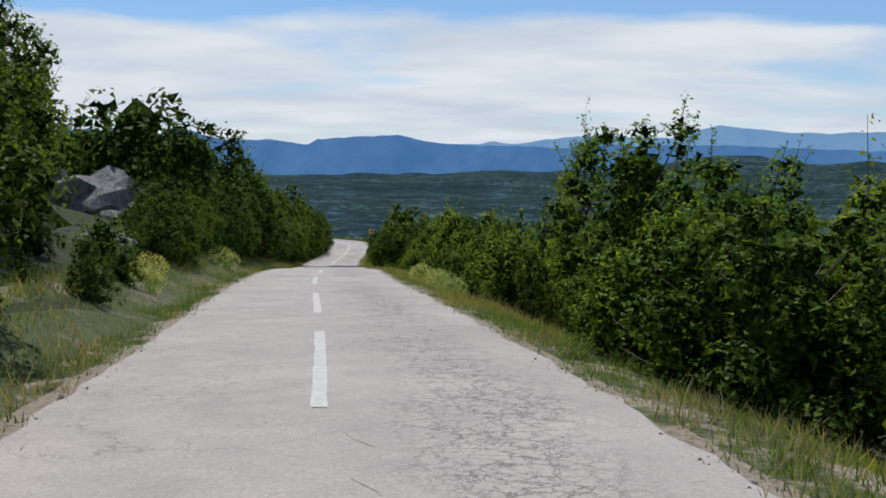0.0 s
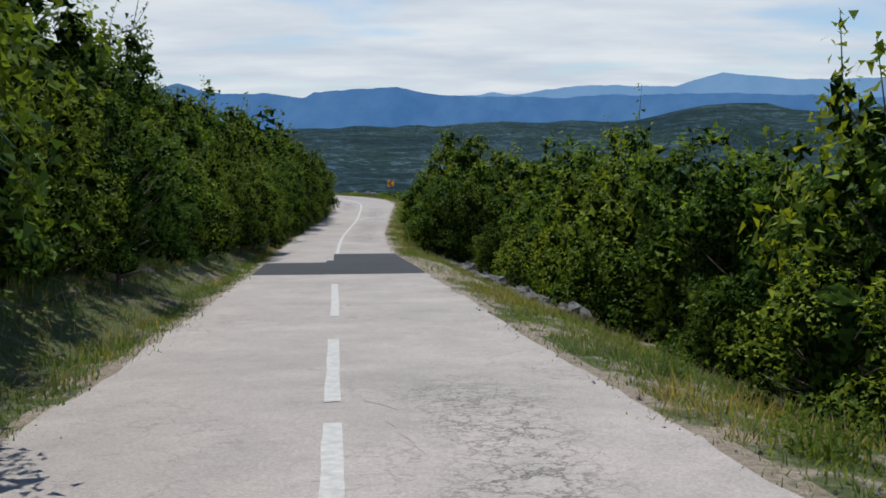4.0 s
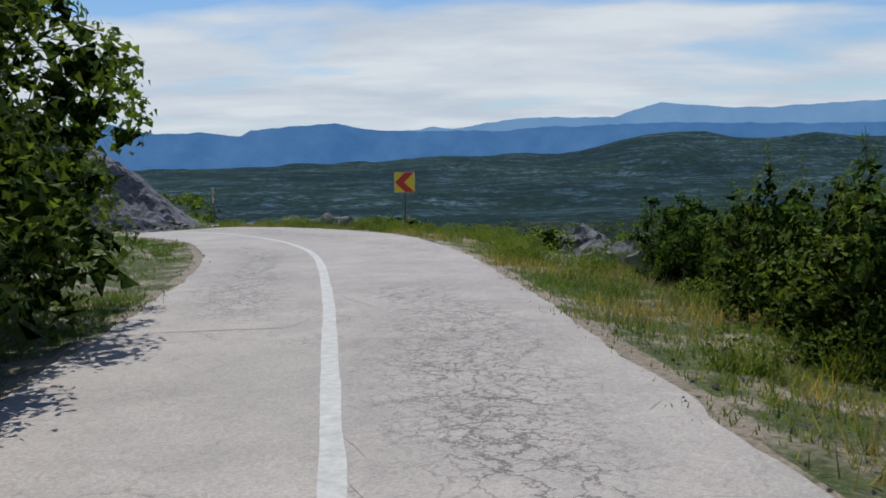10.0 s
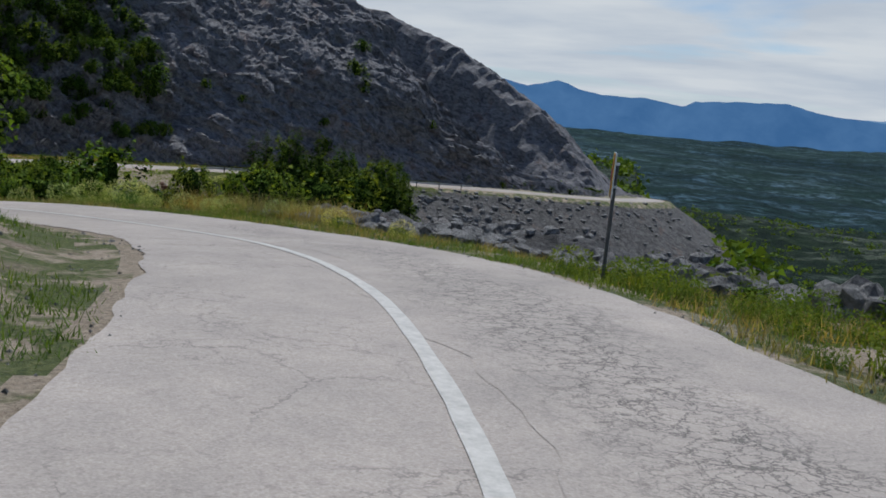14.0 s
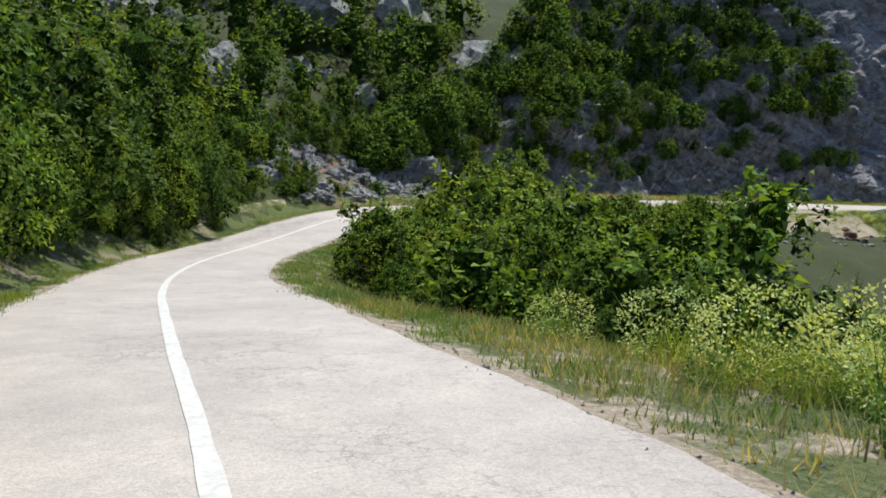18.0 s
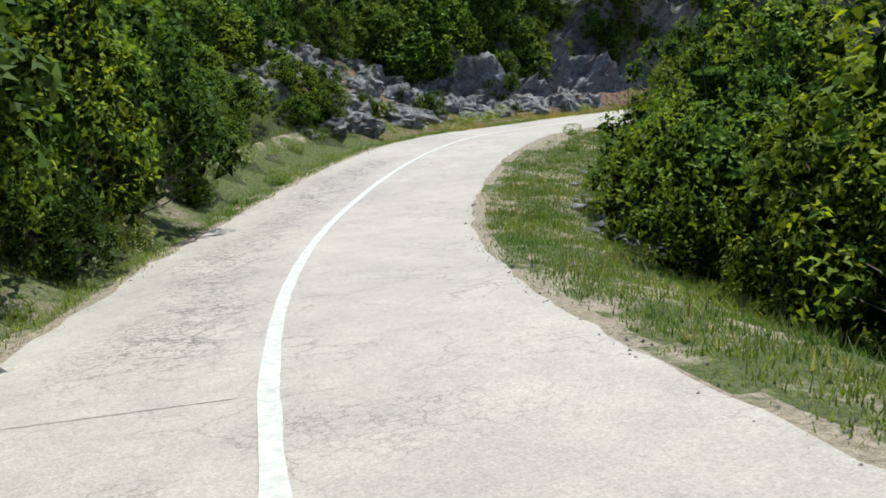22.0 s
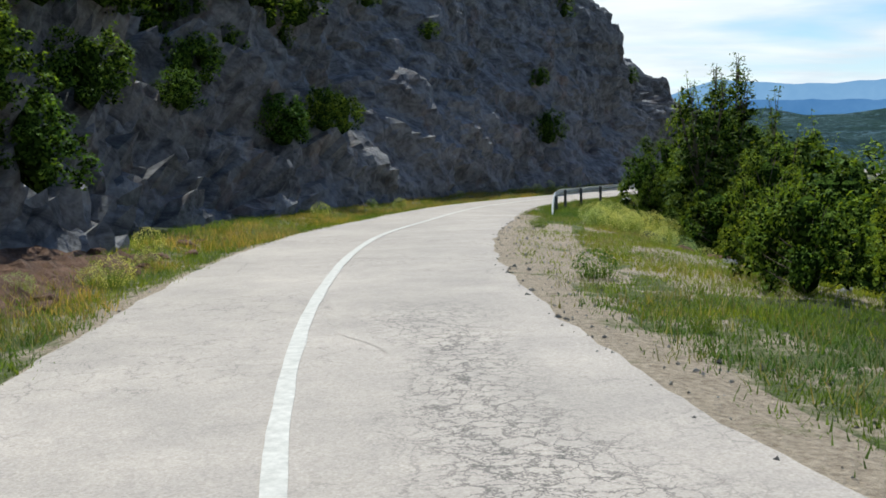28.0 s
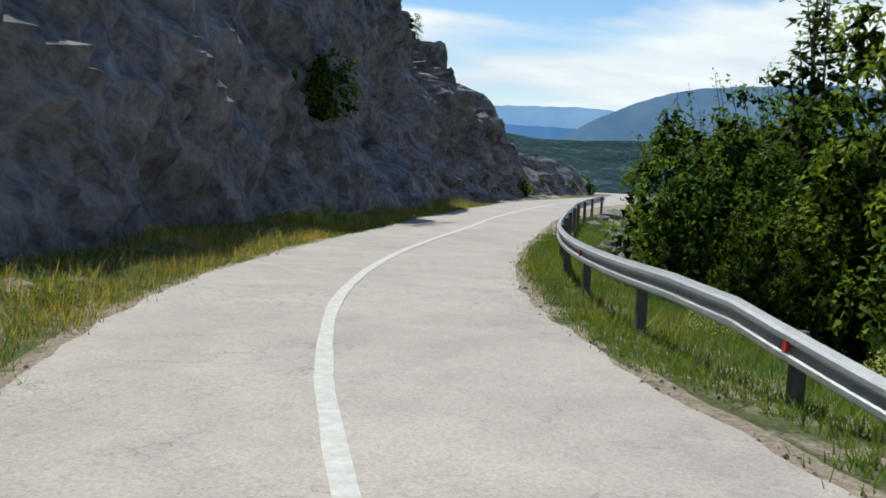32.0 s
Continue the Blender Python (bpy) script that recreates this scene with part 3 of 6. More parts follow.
# ---------------------------------------------------------------- the road
def ribbon(name, s0, s1, qa, qb, lift, mat, cols=2, wob=0.0, step=0.5, parent=None, thick=0.0, sink=(0, 0)):
    """A strip along the road between the offsets qa(s) and qb(s)."""
    n = max(2, int(round((s1 - s0) / step)) + 1)
    verts, faces = [], []
    for i in range(n):
        s = s0 + (s1 - s0) * i / (n - 1)
        a, b = qa(s), qb(s)
        if wob:
            a += wob * noise.fractal(Vector((s * 0.9, a, 1.7)), 1.0, 2.0, 4)
            b += wob * noise.fractal(Vector((s * 0.9, b, 5.2)), 1.0, 2.0, 4)
        for c in range(cols):
            f = c / (cols - 1)
            verts.append(at(s, a + (b - a) * f, lift + sink[0] * (1 - f) + sink[1] * f))
    for i in range(n - 1):
        for c in range(cols - 1):
            k = i * cols + c
            faces.append((k, k + 1, k + cols + 1, k + cols))
    return mesh_ob(name, verts, faces, mat, parent)


PAINT = ((0, 0.03), (16, 0.05), (24, 0.1), (34, 0.1), (60, 0.05), (90, 0.06), (125, 0.08), (142, 0.03), (149, 0.05), (154, -0.1), (158, -0.05), (162, 0.06), (169, 0.12), (174, -0.02), (180, -0.12), (190, -0.05), (240, -0.04), (256, -0.04), (267, -0.02), (278, 0.1), (288, 0.06), (298, 0.14), (306, 0.2), (330, 0.22), (420, 0.2))
paint = lambda s: float(np.interp(s, *zip(*PAINT)))
lw = lambda s: -float(np.interp(s, LS, LW))
rw = lambda s: float(np.interp(s, LS, RW))
S_END = float(LS[-1]) - 1
road = ribbon("road", -58, S_END, lw, rw, 0.0, M_ROAD, 7, 0.10, 0.25)
tagged(road, "pale worn asphalt road with cracks and crumbling edges", "road", kind="structure")


def verge_place(s, side, e):
    """A place e metres beyond the road's edge, on the made-up verge."""
    w = (rw(s) if side > 0 else -lw(s)) + e
    p = at(s, side * w)
    f = min(1.0, max(0.0, (e - 0.15) / 2.0))
    f = f * f * (3 - 2 * f)
    lump = 0.05 * noise.fractal(Vector((p.x * 1.4, p.y * 1.4, 2.2)), 0.9, 2.0, 4) * min(1.0, max(0.0, e * 2))
    p.z = (p.z - 0.012 - 0.05 * max(0, e)) * (1 - f) + (gz(p.x, p.y) + 0.035) * f + lump
    return p


def bare(s, side, e):
    """Where the verge is bare gravel: beside the dark patch and along the outside of the last bends."""
    w = 0.35 * noise.noise(Vector((s * 0.45, side * 3.0, 4.0)))
    if side > 0 and 76 < s < 91:
        return e < 2.0 + w * 2
    if side > 0 and (246 < s < 301 or 330 < s < 360):
        return e < 0.9 + w + (1.2 if 278 < s < 296 else 0.0)
    if side > 0 and 150 < s < 168:
        return 0.9 + w < e < 2.4 + w
    return e < 0.22 + w * 0.8


def verge(name, side):
    cols = [-0.3, -0.1, 0.05, 0.25, 0.5, 0.8, 1.15, 1.55, 2.0, 2.4]
    verts, faces = [], []
    n = int((S_END + 50) / 0.4)
    for i in range(n):
        s = -50 + i * 0.4
        for e in cols:
            verts.append(verge_place(s, side, e))
    m = len(cols)
    for i in range(n - 1):
        for c in range(m - 1):
            k = i * m + c
            faces.append((k, k + 1, k + m + 1, k + m) if side > 0 else (k, k + m, k + m + 1, k + 1))
    ob = mesh_ob(name, verts, faces, [M_VERGE, M_BARE], smooth_faces=True)
    ob.data.polygons.foreach_set("material_index", [int(bare(-50 + (i + 0.5) * 0.4, side, (cols[c] + cols[c + 1]) / 2)) for i in range(n - 1) for c in range(m - 1)])
    return tagged(ob, "verge of pale gravel, soil and thin grass", "road verge", kind="structure")


verge("verge_right", 1)
verge("verge_left", -1)
patch_r = ribbon("asphalt_patch", 78.6, 92.5, lambda s: -0.05, lambda s: rw(s) - 0.02, 0.006, M_PATCH, 4, 0.03, 0.25)
tagged(patch_r, "fresh dark asphalt patch across the right lane", "road patch", kind="structure")
patch_l = ribbon("asphalt_patch", 78.6, 85.6, lambda s: lw(s) + 0.02, lambda s: 0.03, 0.010, M_PATCH, 4, 0.03, 0.25)
tagged(patch_l, "fresh dark asphalt patch across the left lane", "road patch", kind="structure")
patch_m = ribbon("asphalt_patch", 85.6, 87.2, lambda s: -0.32, lambda s: 0.02, 0.010, M_PATCH, 2, 0.02, 0.25)
tagged(patch_m, "stepped corner of the dark asphalt patch", "road patch", kind="structure")
for a, b, ql, qr in ((-6, 34, 0.5, 2.7), (36, 60, 0.4, 2.3), (100, 141, 0.25, 2.5), (136, 152, -2.2, -0.3), (222, 246, -2.3, -0.1), (262, 276, 0.5, 2.4), (152, 184, 0.3, 2.9)):
    crazed = ribbon("cracked_lane", a, b, lambda s: ql + 0.25 * math.sin(s * 0.7), lambda s: qr + 0.2 * math.sin(s * 0.9), 0.004, M_CRAZED, 9, 0.3, 0.25)
    n = len(crazed.data.vertices) // 9
    wear = crazed.data.attributes.new("wear", "FLOAT", "POINT")
    wear.data.foreach_set("value", [min(1.0, i / 8, (n - 1 - i) / 8) * min(1.0, c / 3, (8 - c) / 3) for i in range(n) for c in range(9)])
    tagged(crazed, "stretch of lane crazed with fine cracks", "road surface", kind="structure")
for a, b in ((-1, 4.5), (8.2, 15.2), (18.9, 25.8), (31.5, 37.5), (42, 47.5), (51, 57), (58, 63), (66.2, 74.4)):
    tagged(ribbon("lane_mark", a, b, lambda s: paint(s) - 0.08, lambda s: paint(s) + 0.08, 0.008, M_LINE, 2, 0.012, 0.25), "worn white dash of the centre line", "lane mark", "dashes of the centre line", "structure")
line = ribbon("centre_line", 92.6, S_END, lambda s: paint(s) - 0.08, lambda s: paint(s) + 0.08, 0.008, M_LINE, 2, 0.015, 0.25)
tagged(line, "worn solid white centre line", "lane mark", kind="structure")

# ---------------------------------------------------------------- far mountains
RIDGE = ((40, 1.2), (30, 1.6), (18.9, 1.8), (17.1, 1.5), (15.3, 1.97), (13.9, 1.58), (12.7, 1.39), (10.1, 1.41), (8.0, 1.19), (7.4, 1.54), (4.4, 1.74), (2.5, 1.91), (0.7, 1.47), (-1.9, 1.32), (-5.3, 1.31),
         (-7.6, 1.22), (-9.5, 1.45), (-11.8, 1.41), (-14, 1.5), (-18, 1.5), (-24, 1.3), (-30, 1.2))
RIDGE_FAR = ((4, 1.0), (-2.3, 1.4), (-3.3, 1.6), (-4.6, 1.4), (-6.6, 1.76), (-9.2, 2.0), (-11.7, 1.95), (-14, 1.9), (-15.5, 2.35), (-16.7, 2.7), (-18.5, 2.5), (-20.8, 2.25), (-24, 2.3), (-30, 2.45), (-36, 2.0), (-60, 1.8), (-90, 1.5))
RIDGE_EAST = ((-28.5, 0.4), (-30.5, 1.6), (-33, 2.75), (-35, 3.4), (-37, 3.75), (-40, 3.95), (-42.5, 4.2), (-44.5, 4.05), (-50, 3.4), (-60, 2.4), (-80, 1.0))


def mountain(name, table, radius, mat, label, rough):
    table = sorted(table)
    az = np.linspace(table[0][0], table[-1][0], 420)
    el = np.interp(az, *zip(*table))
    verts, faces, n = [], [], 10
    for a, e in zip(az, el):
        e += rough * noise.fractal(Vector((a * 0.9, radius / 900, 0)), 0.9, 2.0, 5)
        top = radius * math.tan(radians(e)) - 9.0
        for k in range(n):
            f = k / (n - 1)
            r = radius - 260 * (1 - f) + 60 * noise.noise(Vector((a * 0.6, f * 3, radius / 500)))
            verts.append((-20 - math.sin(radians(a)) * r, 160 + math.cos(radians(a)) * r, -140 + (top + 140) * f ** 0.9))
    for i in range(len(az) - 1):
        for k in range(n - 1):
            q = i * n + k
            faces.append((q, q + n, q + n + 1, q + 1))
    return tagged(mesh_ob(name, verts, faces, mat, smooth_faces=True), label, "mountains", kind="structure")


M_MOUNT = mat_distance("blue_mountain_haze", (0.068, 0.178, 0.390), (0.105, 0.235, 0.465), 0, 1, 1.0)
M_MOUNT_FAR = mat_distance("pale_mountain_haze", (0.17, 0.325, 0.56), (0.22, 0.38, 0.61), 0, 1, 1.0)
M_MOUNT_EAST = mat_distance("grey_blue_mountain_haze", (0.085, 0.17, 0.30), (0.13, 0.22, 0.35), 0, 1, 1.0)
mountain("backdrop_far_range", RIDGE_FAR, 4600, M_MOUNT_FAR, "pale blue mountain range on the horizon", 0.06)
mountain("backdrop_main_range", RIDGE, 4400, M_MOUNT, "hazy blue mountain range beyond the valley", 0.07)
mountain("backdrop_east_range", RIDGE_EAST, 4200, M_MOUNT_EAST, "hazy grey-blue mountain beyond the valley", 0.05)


from mathutils.bvhtree import BVHTree


# ---------------------------------------------------------------- cliff
def ragged(p, amount, rough=1.0):
    """Broken limestone: big bulges, ribs, slanting beds and ledges."""
    v = Vector(p)
    big = noise.fractal(v / 11.0, 0.9, 2.0, 3)
    bed = noise.ridged_multi_fractal(Vector(((v.x + v.y) / 9.0, (v.x - v.y) / 9.0, (v.z + 0.5 * v.y) / 2.6)), 0.9, 2.0, 3, 1.0, 2.0)
    rib = noise.ridged_multi_fractal(Vector((v.x / 3.0, v.y / 3.0, v.z / 8.0)), 0.9, 2.0, 3, 1.0, 2.0)
    cell = noise.voronoi(Vector((v.x / 2.3, v.y / 2.3, v.z / 3.2)), distance_metric="DISTANCE", exponent=2.5)[0]
    small = noise.fractal(v / 0.9, 0.8, 2.0, 4)
    w = v + 0.9 * noise.noise_vector(v / 2.5)
    block = noise.cell(Vector((w.x / 2.1, w.y / 2.1, (w.z + 0.5 * w.y) / 1.5))) + 0.5 * noise.cell(Vector((w.x / 0.9 + 7, w.y / 0.9, (w.z + 0.5 * w.y) / 0.7)))
    return amount * (2.4 * big + 0.75 * (bed - 1.2) + rough * (0.14 * (rib - 1.2) + 0.42 * (cell[1] - cell[0] - 0.3) + 0.2 * small + 0.75 * (block - 0.75)))


WALL_H = ((252, 0.0), (258, 1.6), (266, 3.2), (274, 4.4), (284, 5.5), (291, 9), (299, 13), (335, 14), (344, 12.5), (349, 10), (354, 7.0), (360, 4.5), (366, 2.5), (384, 0.4))
TOTAL_H = ((252, 0.1), (258, 3.5), (266, 7.5), (274, 12), (282, 18), (290, 25), (300, 31), (335, 31), (341, 28), (347, 22), (352, 14.5), (356, 9), (360, 6), (366, 3), (376, 1.2), (384, 0.6))
CLIFF_FOOT = ((252, 6.0), (262, 4.2), (275, 3.2), (300, 2.6), (340, 2.0), (384, 1.4))


def wall_lean(s):
    """How far the lower wall leans back for each metre of height."""
    return float(np.interp(s, (252, 262, 288, 304, 313, 347, 357, 384), (0.9, 0.85, 0.78, 0.55, 0.20, 0.22, 0.45, 0.6)))


def cliff(s0, s1, ds, rows):
    verts, faces = [], []
    n = int((s1 - s0) / ds) + 1
    for i in range(n):
        s = s0 + i * ds
        hw, ht, foot = (float(np.interp(s, *zip(*t))) for t in (WALL_H, TOTAL_H, CLIFF_FOOT))
        base = at(s, lw(s) - foot)
        out = at(s, lw(s) - foot - 1) - base
        out.z = 0
        for k in range(rows):
            f = k / (rows - 1)
            h = -0.8 + (ht + 0.8) * f
            if h < hw:
                back = wall_lean(s) * max(h, 0)
            else:
                back = wall_lean(s) * hw + 0.95 * (h - hw) - 0.25 * min(h - hw, 3)
            p = base + out * back
            p.z += h
            amp = min(1.0, ht / 9) * (0.5 + 0.5 * min(1, max(h, 0) / 2.5)) * float(np.interp(s, (302, 312), (1.15, 0.9)))
            d = ragged(p, 0.9, float(np.interp(s, (302, 312, 344, 354), (1.0, 0.5, 0.5, 1.0)))) * amp
            # slanting beds that step the lower rocks into ledges
            u = (h + 0.5 * (s - 258) + 1.3 * noise.noise(Vector((s / 7, h / 4, 2.0)))) / 4.0
            u -= math.floor(u)
            d += 2.0 * (min(u / 0.68, (1 - u) / 0.32) - 0.5) * float(np.interp(s, (256, 264, 303, 313), (0.3, 1.0, 1.0, 0.1))) * min(1.0, max(0.0, h) / 1.5) * amp
            tilt = wall_lean(s) if h < hw else 0.7
            verts.append(p - out * d * (1 - 0.3 * tilt) + Vector((0, 0, d * tilt)))
    for i in range(n - 1):
        for k in range(rows - 1):
            q = i * rows + k
            faces.append((q, q + rows, q + rows + 1, q + 1))
    return mesh_ob("cliff", verts, faces, M_CLIFF)


cliff_ob = tagged(cliff(252, 384, 0.32, 116), "tall grey limestone cliff, weathered into ribs and ledges", "cliff", kind="structure")


def far_shoulder():
    """The bare rocky shoulder of the hill beyond the cliff."""
    xs, ys = np.arange(-128, -53, 0.8), np.arange(306, 372, 0.9)
    verts, faces = [], []
    for x in xs:
        top = float(np.interp(x, (-128, -110, -99, -89, -81, -73, -66, -60, -56, -53), (32, 34, 31, 28, 24, 19, 14, 8, 3.5, -2)))
        for y in ys:
            f = (y - 335 - 0.1 * (x + 90))
            f /= 8.0 if f < 0 else 20.0
            z = -25.5 + top * math.exp(-f * f)
            p = Vector((x, y, z))
            d = ragged(p, 0.8) * min(1.0, max(0.0, top) / 6)
            verts.append((x, y - 0.5 * d, z + 0.6 * d))
    n = len(ys)
    for i in range(len(xs) - 1):
        for k in range(n - 1):
            q = i * n + k
            faces.append((q, q + n, q + n + 1, q + 1))
    return tagged(mesh_ob("rocky_shoulder", verts, faces, M_CLIFF), "bare grey limestone shoulder of the hill", "hillside", kind="structure")


far_shoulder()


# ---------------------------------------------------------------- rocks
def rock_mesh(seed, stretch=(1, 1, 0.7), level=3):
    bm = bmesh.new()
    bmesh.ops.create_icosphere(bm, subdivisions=level, radius=1.0)
    o = Vector((seed * 3.7, seed * 1.3, seed * 7.1))
    for v in bm.verts:
        p = v.co.normalized()
        c = noise.voronoi(p * 1.25 + o, distance_metric="DISTANCE", exponent=2.5)[0]
        d = 0.62 + 0.5 * (c[1] - c[0]) + 0.2 * noise.fractal(p * 2.1 + o, 0.9, 2.0, 3)
        v.co = Vector((p.x * d * stretch[0], p.y * d * stretch[1], p.z * d * stretch[2]))
    me = bpy.data.meshes.new("rock")
    bm.to_mesh(me)
    bm.free()
    return me


ROCKS = [rock_mesh(k, st) for k, st in enumerate(((1, 0.8, 0.6), (0.8, 1.1, 0.75), (1.2, 0.7, 0.5), (0.9, 0.9, 0.85), (1.1, 0.9, 0.45)))]
STONES = [rock_mesh(k + 20, (1, 0.8, 0.6), 1) for k in range(4)]
ROCKS_EARTH = []
for me in ROCKS + STONES:
    me.materials.append(M_ROCK)
for k in range(3):
    me = rock_mesh(k + 40, (1, 1, 0.55), 2)
    me.materials.append(M_EARTH)
    ROCKS_EARTH.append(me)


RUBBLE = []


def rock(x, y, size, rng, group, label="weathered pale grey limestone boulder", meshes=None, sink=0.25, name="rock", z=None):
    if size < 0.62 and meshes is None:
        RUBBLE.append((x, y, gz(x, y) + size * 0.1, size, rng.uniform(0, 6.28), rng.randint(0, 3)))
        return None
    ob = new(name, rng.choice(meshes or ROCKS))
    ob.location = (x, y, (gz(x, y) if z is None else z) + size * (0.35 - sink))
    ob.rotation_euler = (rng.uniform(-0.3, 0.3), rng.uniform(-0.3, 0.3), rng.uniform(0, 6.28))
    ob.scale = [size * rng.uniform(0.8, 1.25) for _ in range(3)]
    return tagged(ob, label, "rock", group)


def clear_of_road(x, y, gap):
    d = np.hypot(CK[:, 0] - x, CK[:, 1] - y)
    k = int(d.argmin())
    q = (x - CK[k, 0]) * RK[k, 0] + (y - CK[k, 1]) * RK[k, 1]
    return d[k] > (WK[k] if q > 0 else LK[k]) + gap


rng = random.Random(11)
# outcrop among the trees on the uphill side
for dx, dy, sz in ((0, 0, 4.3), (2.6, -2.5, 2.8), (-3.0, 2.2, 3.2), (3.4, 1.2, 2.0), (5.2, -6, 1.5), (6.5, -16, 1.1), (7, -19, 0.8)):
    rock(-16.8 + dx, 46.5 + dy, sz * 0.8, rng, "outcrop above the road", "grey limestone outcrop among the trees")
# loose rocks: stretch along the road, offsets, sizes, how many
for s0, s1, q0, q1, a, b, n, grp in ((40, 52, 5.6, 8, 0.25, 0.7, 16, "rocks by the verge"), (70, 100, 5.4, 7.4, 0.2, 0.75, 90, "stone heap by the verge"), (10, 34, -8, -6, 0.2, 0.5, 8, "rocks under the trees"),
                                     (139, 151, 7.0, 9.8, 0.35, 1.1, 60, "rocks at the rim of the bend"), (152, 166, 8.0, 9.8, 0.3, 0.7, 10, "rocks at the rim of the bend"), (166, 171, 7.2, 9.0, 0.6, 1.2, 6, "rocks at the rim of the bend"),
                                     (172, 187, 6.8, 9.4, 0.25, 0.8, 200, "rubble at the rim of the bend"), (198, 206, 6.5, 8, 0.25, 0.6, 6, "rocks by the verge"), (232, 244, 5.0, 7.0, 0.2, 0.6, 18, "rocks below the verge"),
                                     (280, 300, 9, 11, 0.2, 0.6, 14, "rocks by the verge")):
    for _ in range(n):
        s, q = rng.uniform(s0, s1), rng.uniform(q0, q1)
        p = at(s, q)
        if clear_of_road(p.x, p.y, 1.2):
            rock(p.x, p.y, rng.uniform(a, b) * rng.uniform(0.7, 1.0), rng, grp)
for x, y, sz in ((-14.2, 169.0, 0.8), (-15.9, 168.8, 0.5), (-12.6, 169.3, 0.55), (-10.9, 169.4, 0.45)):
    rock(x, y, sz, rng, "rocks at the rim of the bend", sink=0.15)
# scree below the cliff, with red soil between the stones
for _ in range(760):
    s = rng.uniform(247, 270)
    q = lw(s) - rng.uniform(1.9, 8.5)
    p = at(s, q)
    big = rng.random() < 0.16
    rock(p.x, p.y, rng.uniform(0.45, 1.15) if big else rng.uniform(0.08, 0.41), rng, "scree beside the road", "broken limestone block on a scree slope")
for _ in range(36):
    s = rng.uniform(232, 275)
    q = lw(s) - rng.uniform(12, 36)
    p = at(s, q)
    rock(p.x, p.y, rng.uniform(1.2, 3.6), rng, "outcrops on the slope", "grey limestone outcrop on the wooded slope", z=None)
for x, y, h in ((-125.7, 215.2, 6.2), (-119.0, 231.0, 4.6), (-131.0, 209.0, 3.4), (-114.0, 242.0, 4.4), (-127.0, 226.0, 4.0), (-122.0, 238.0, 4.2)):
    ob = rock(x, y, h, rng, "outcrops on the slope", "tall pale limestone pillar on the wooded slope", sink=0.0)
    ob.scale = (h, h, h * 1.5)


# ---------------------------------------------------------------- trees
def tube(verts, faces, pts, radii, sides=5):
    base = len(verts)
    for i, (p, r) in enumerate(zip(pts, radii)):
        d = (pts[min(i + 1, len(pts) - 1)] - pts[max(i - 1, 0)]).normalized()
        u = d.orthogonal().normalized()
        w = d.cross(u)
        for k in range(sides):
            a = 2 * math.pi * k / sides
            verts.append(p + (u * math.cos(a) + w * math.sin(a)) * r)
    for i in range(len(pts) - 1):
        for k in range(sides):
            a, b = base + i * sides + k, base + i * sides + (k + 1) % sides
            faces.append((a, b, b + sides, a + sides))


def leaf_quads(centres, normals_up, size, rs, aspect=0.55, tilt=0.9):
    """Many small folded leaves at the given places."""
    n = len(centres)
    d = rs.normal(size=(n, 3))
    d[:, 2] += normals_up
    d /= np.linalg.norm(d, axis=1)[:, None]
    u = np.cross(d, rs.normal(size=(n, 3)))
    u /= np.linalg.norm(u, axis=1)[:, None]
    w = np.cross(d, u)
    L = (size * rs.uniform(0.6, 1.3, n))[:, None]
    a = centres - u * L * 0.5
    b = centres + w * L * aspect * 0.5 + d * L * 0.1
    c = centres + u * L * 0.5
    e = centres - w * L * aspect * 0.5 + d * L * 0.1
    v = np.stack([a, b, c, e], 1).reshape(-1, 3)
    f = np.arange(4 * n).reshape(-1, 4)
    return v, f


def leaf_tris(centres, normals_up, size, rs, aspect=0.8):
    """Leaf sprays for trees farther back: one small blade each."""
    v, _ = leaf_quads(centres, normals_up, size, rs, aspect)
    v = v.reshape(-1, 4, 3)[:, [0, 1, 3]].copy()
    v[:, 0] += (v[:, 0] - (v[:, 1] + v[:, 2]) / 2) * 0.6
    v = v.reshape(-1, 3)
    return v, np.arange(len(v)).reshape(-1, 3)


def crown_envelope(kind, f, ang, seed):
    """Radius of the crown (as part of its widest) at the relative height f."""
    lump = 1 + 0.28 * noise.noise(Vector((math.cos(ang) * 1.3, math.sin(ang) * 1.3, f * 3.0 + seed * 5.1)))
    if kind == "bush":
        return lump * math.sqrt(max(0, 1 - ((f - 0.34) / 0.68) ** 2))
    if kind == "round":
        return lump * math.sqrt(max(0, 1 - ((f - 0.45) / 0.57) ** 2))
    if kind == "cone":
        return lump * max(0.03, (1 - f) ** 0.75) * min(1, 0.55 + f * 3)
    return lump * max(0.05, math.sin(math.pi * min(1, max(0, 0.08 + f * 0.92))) ** 0.7)


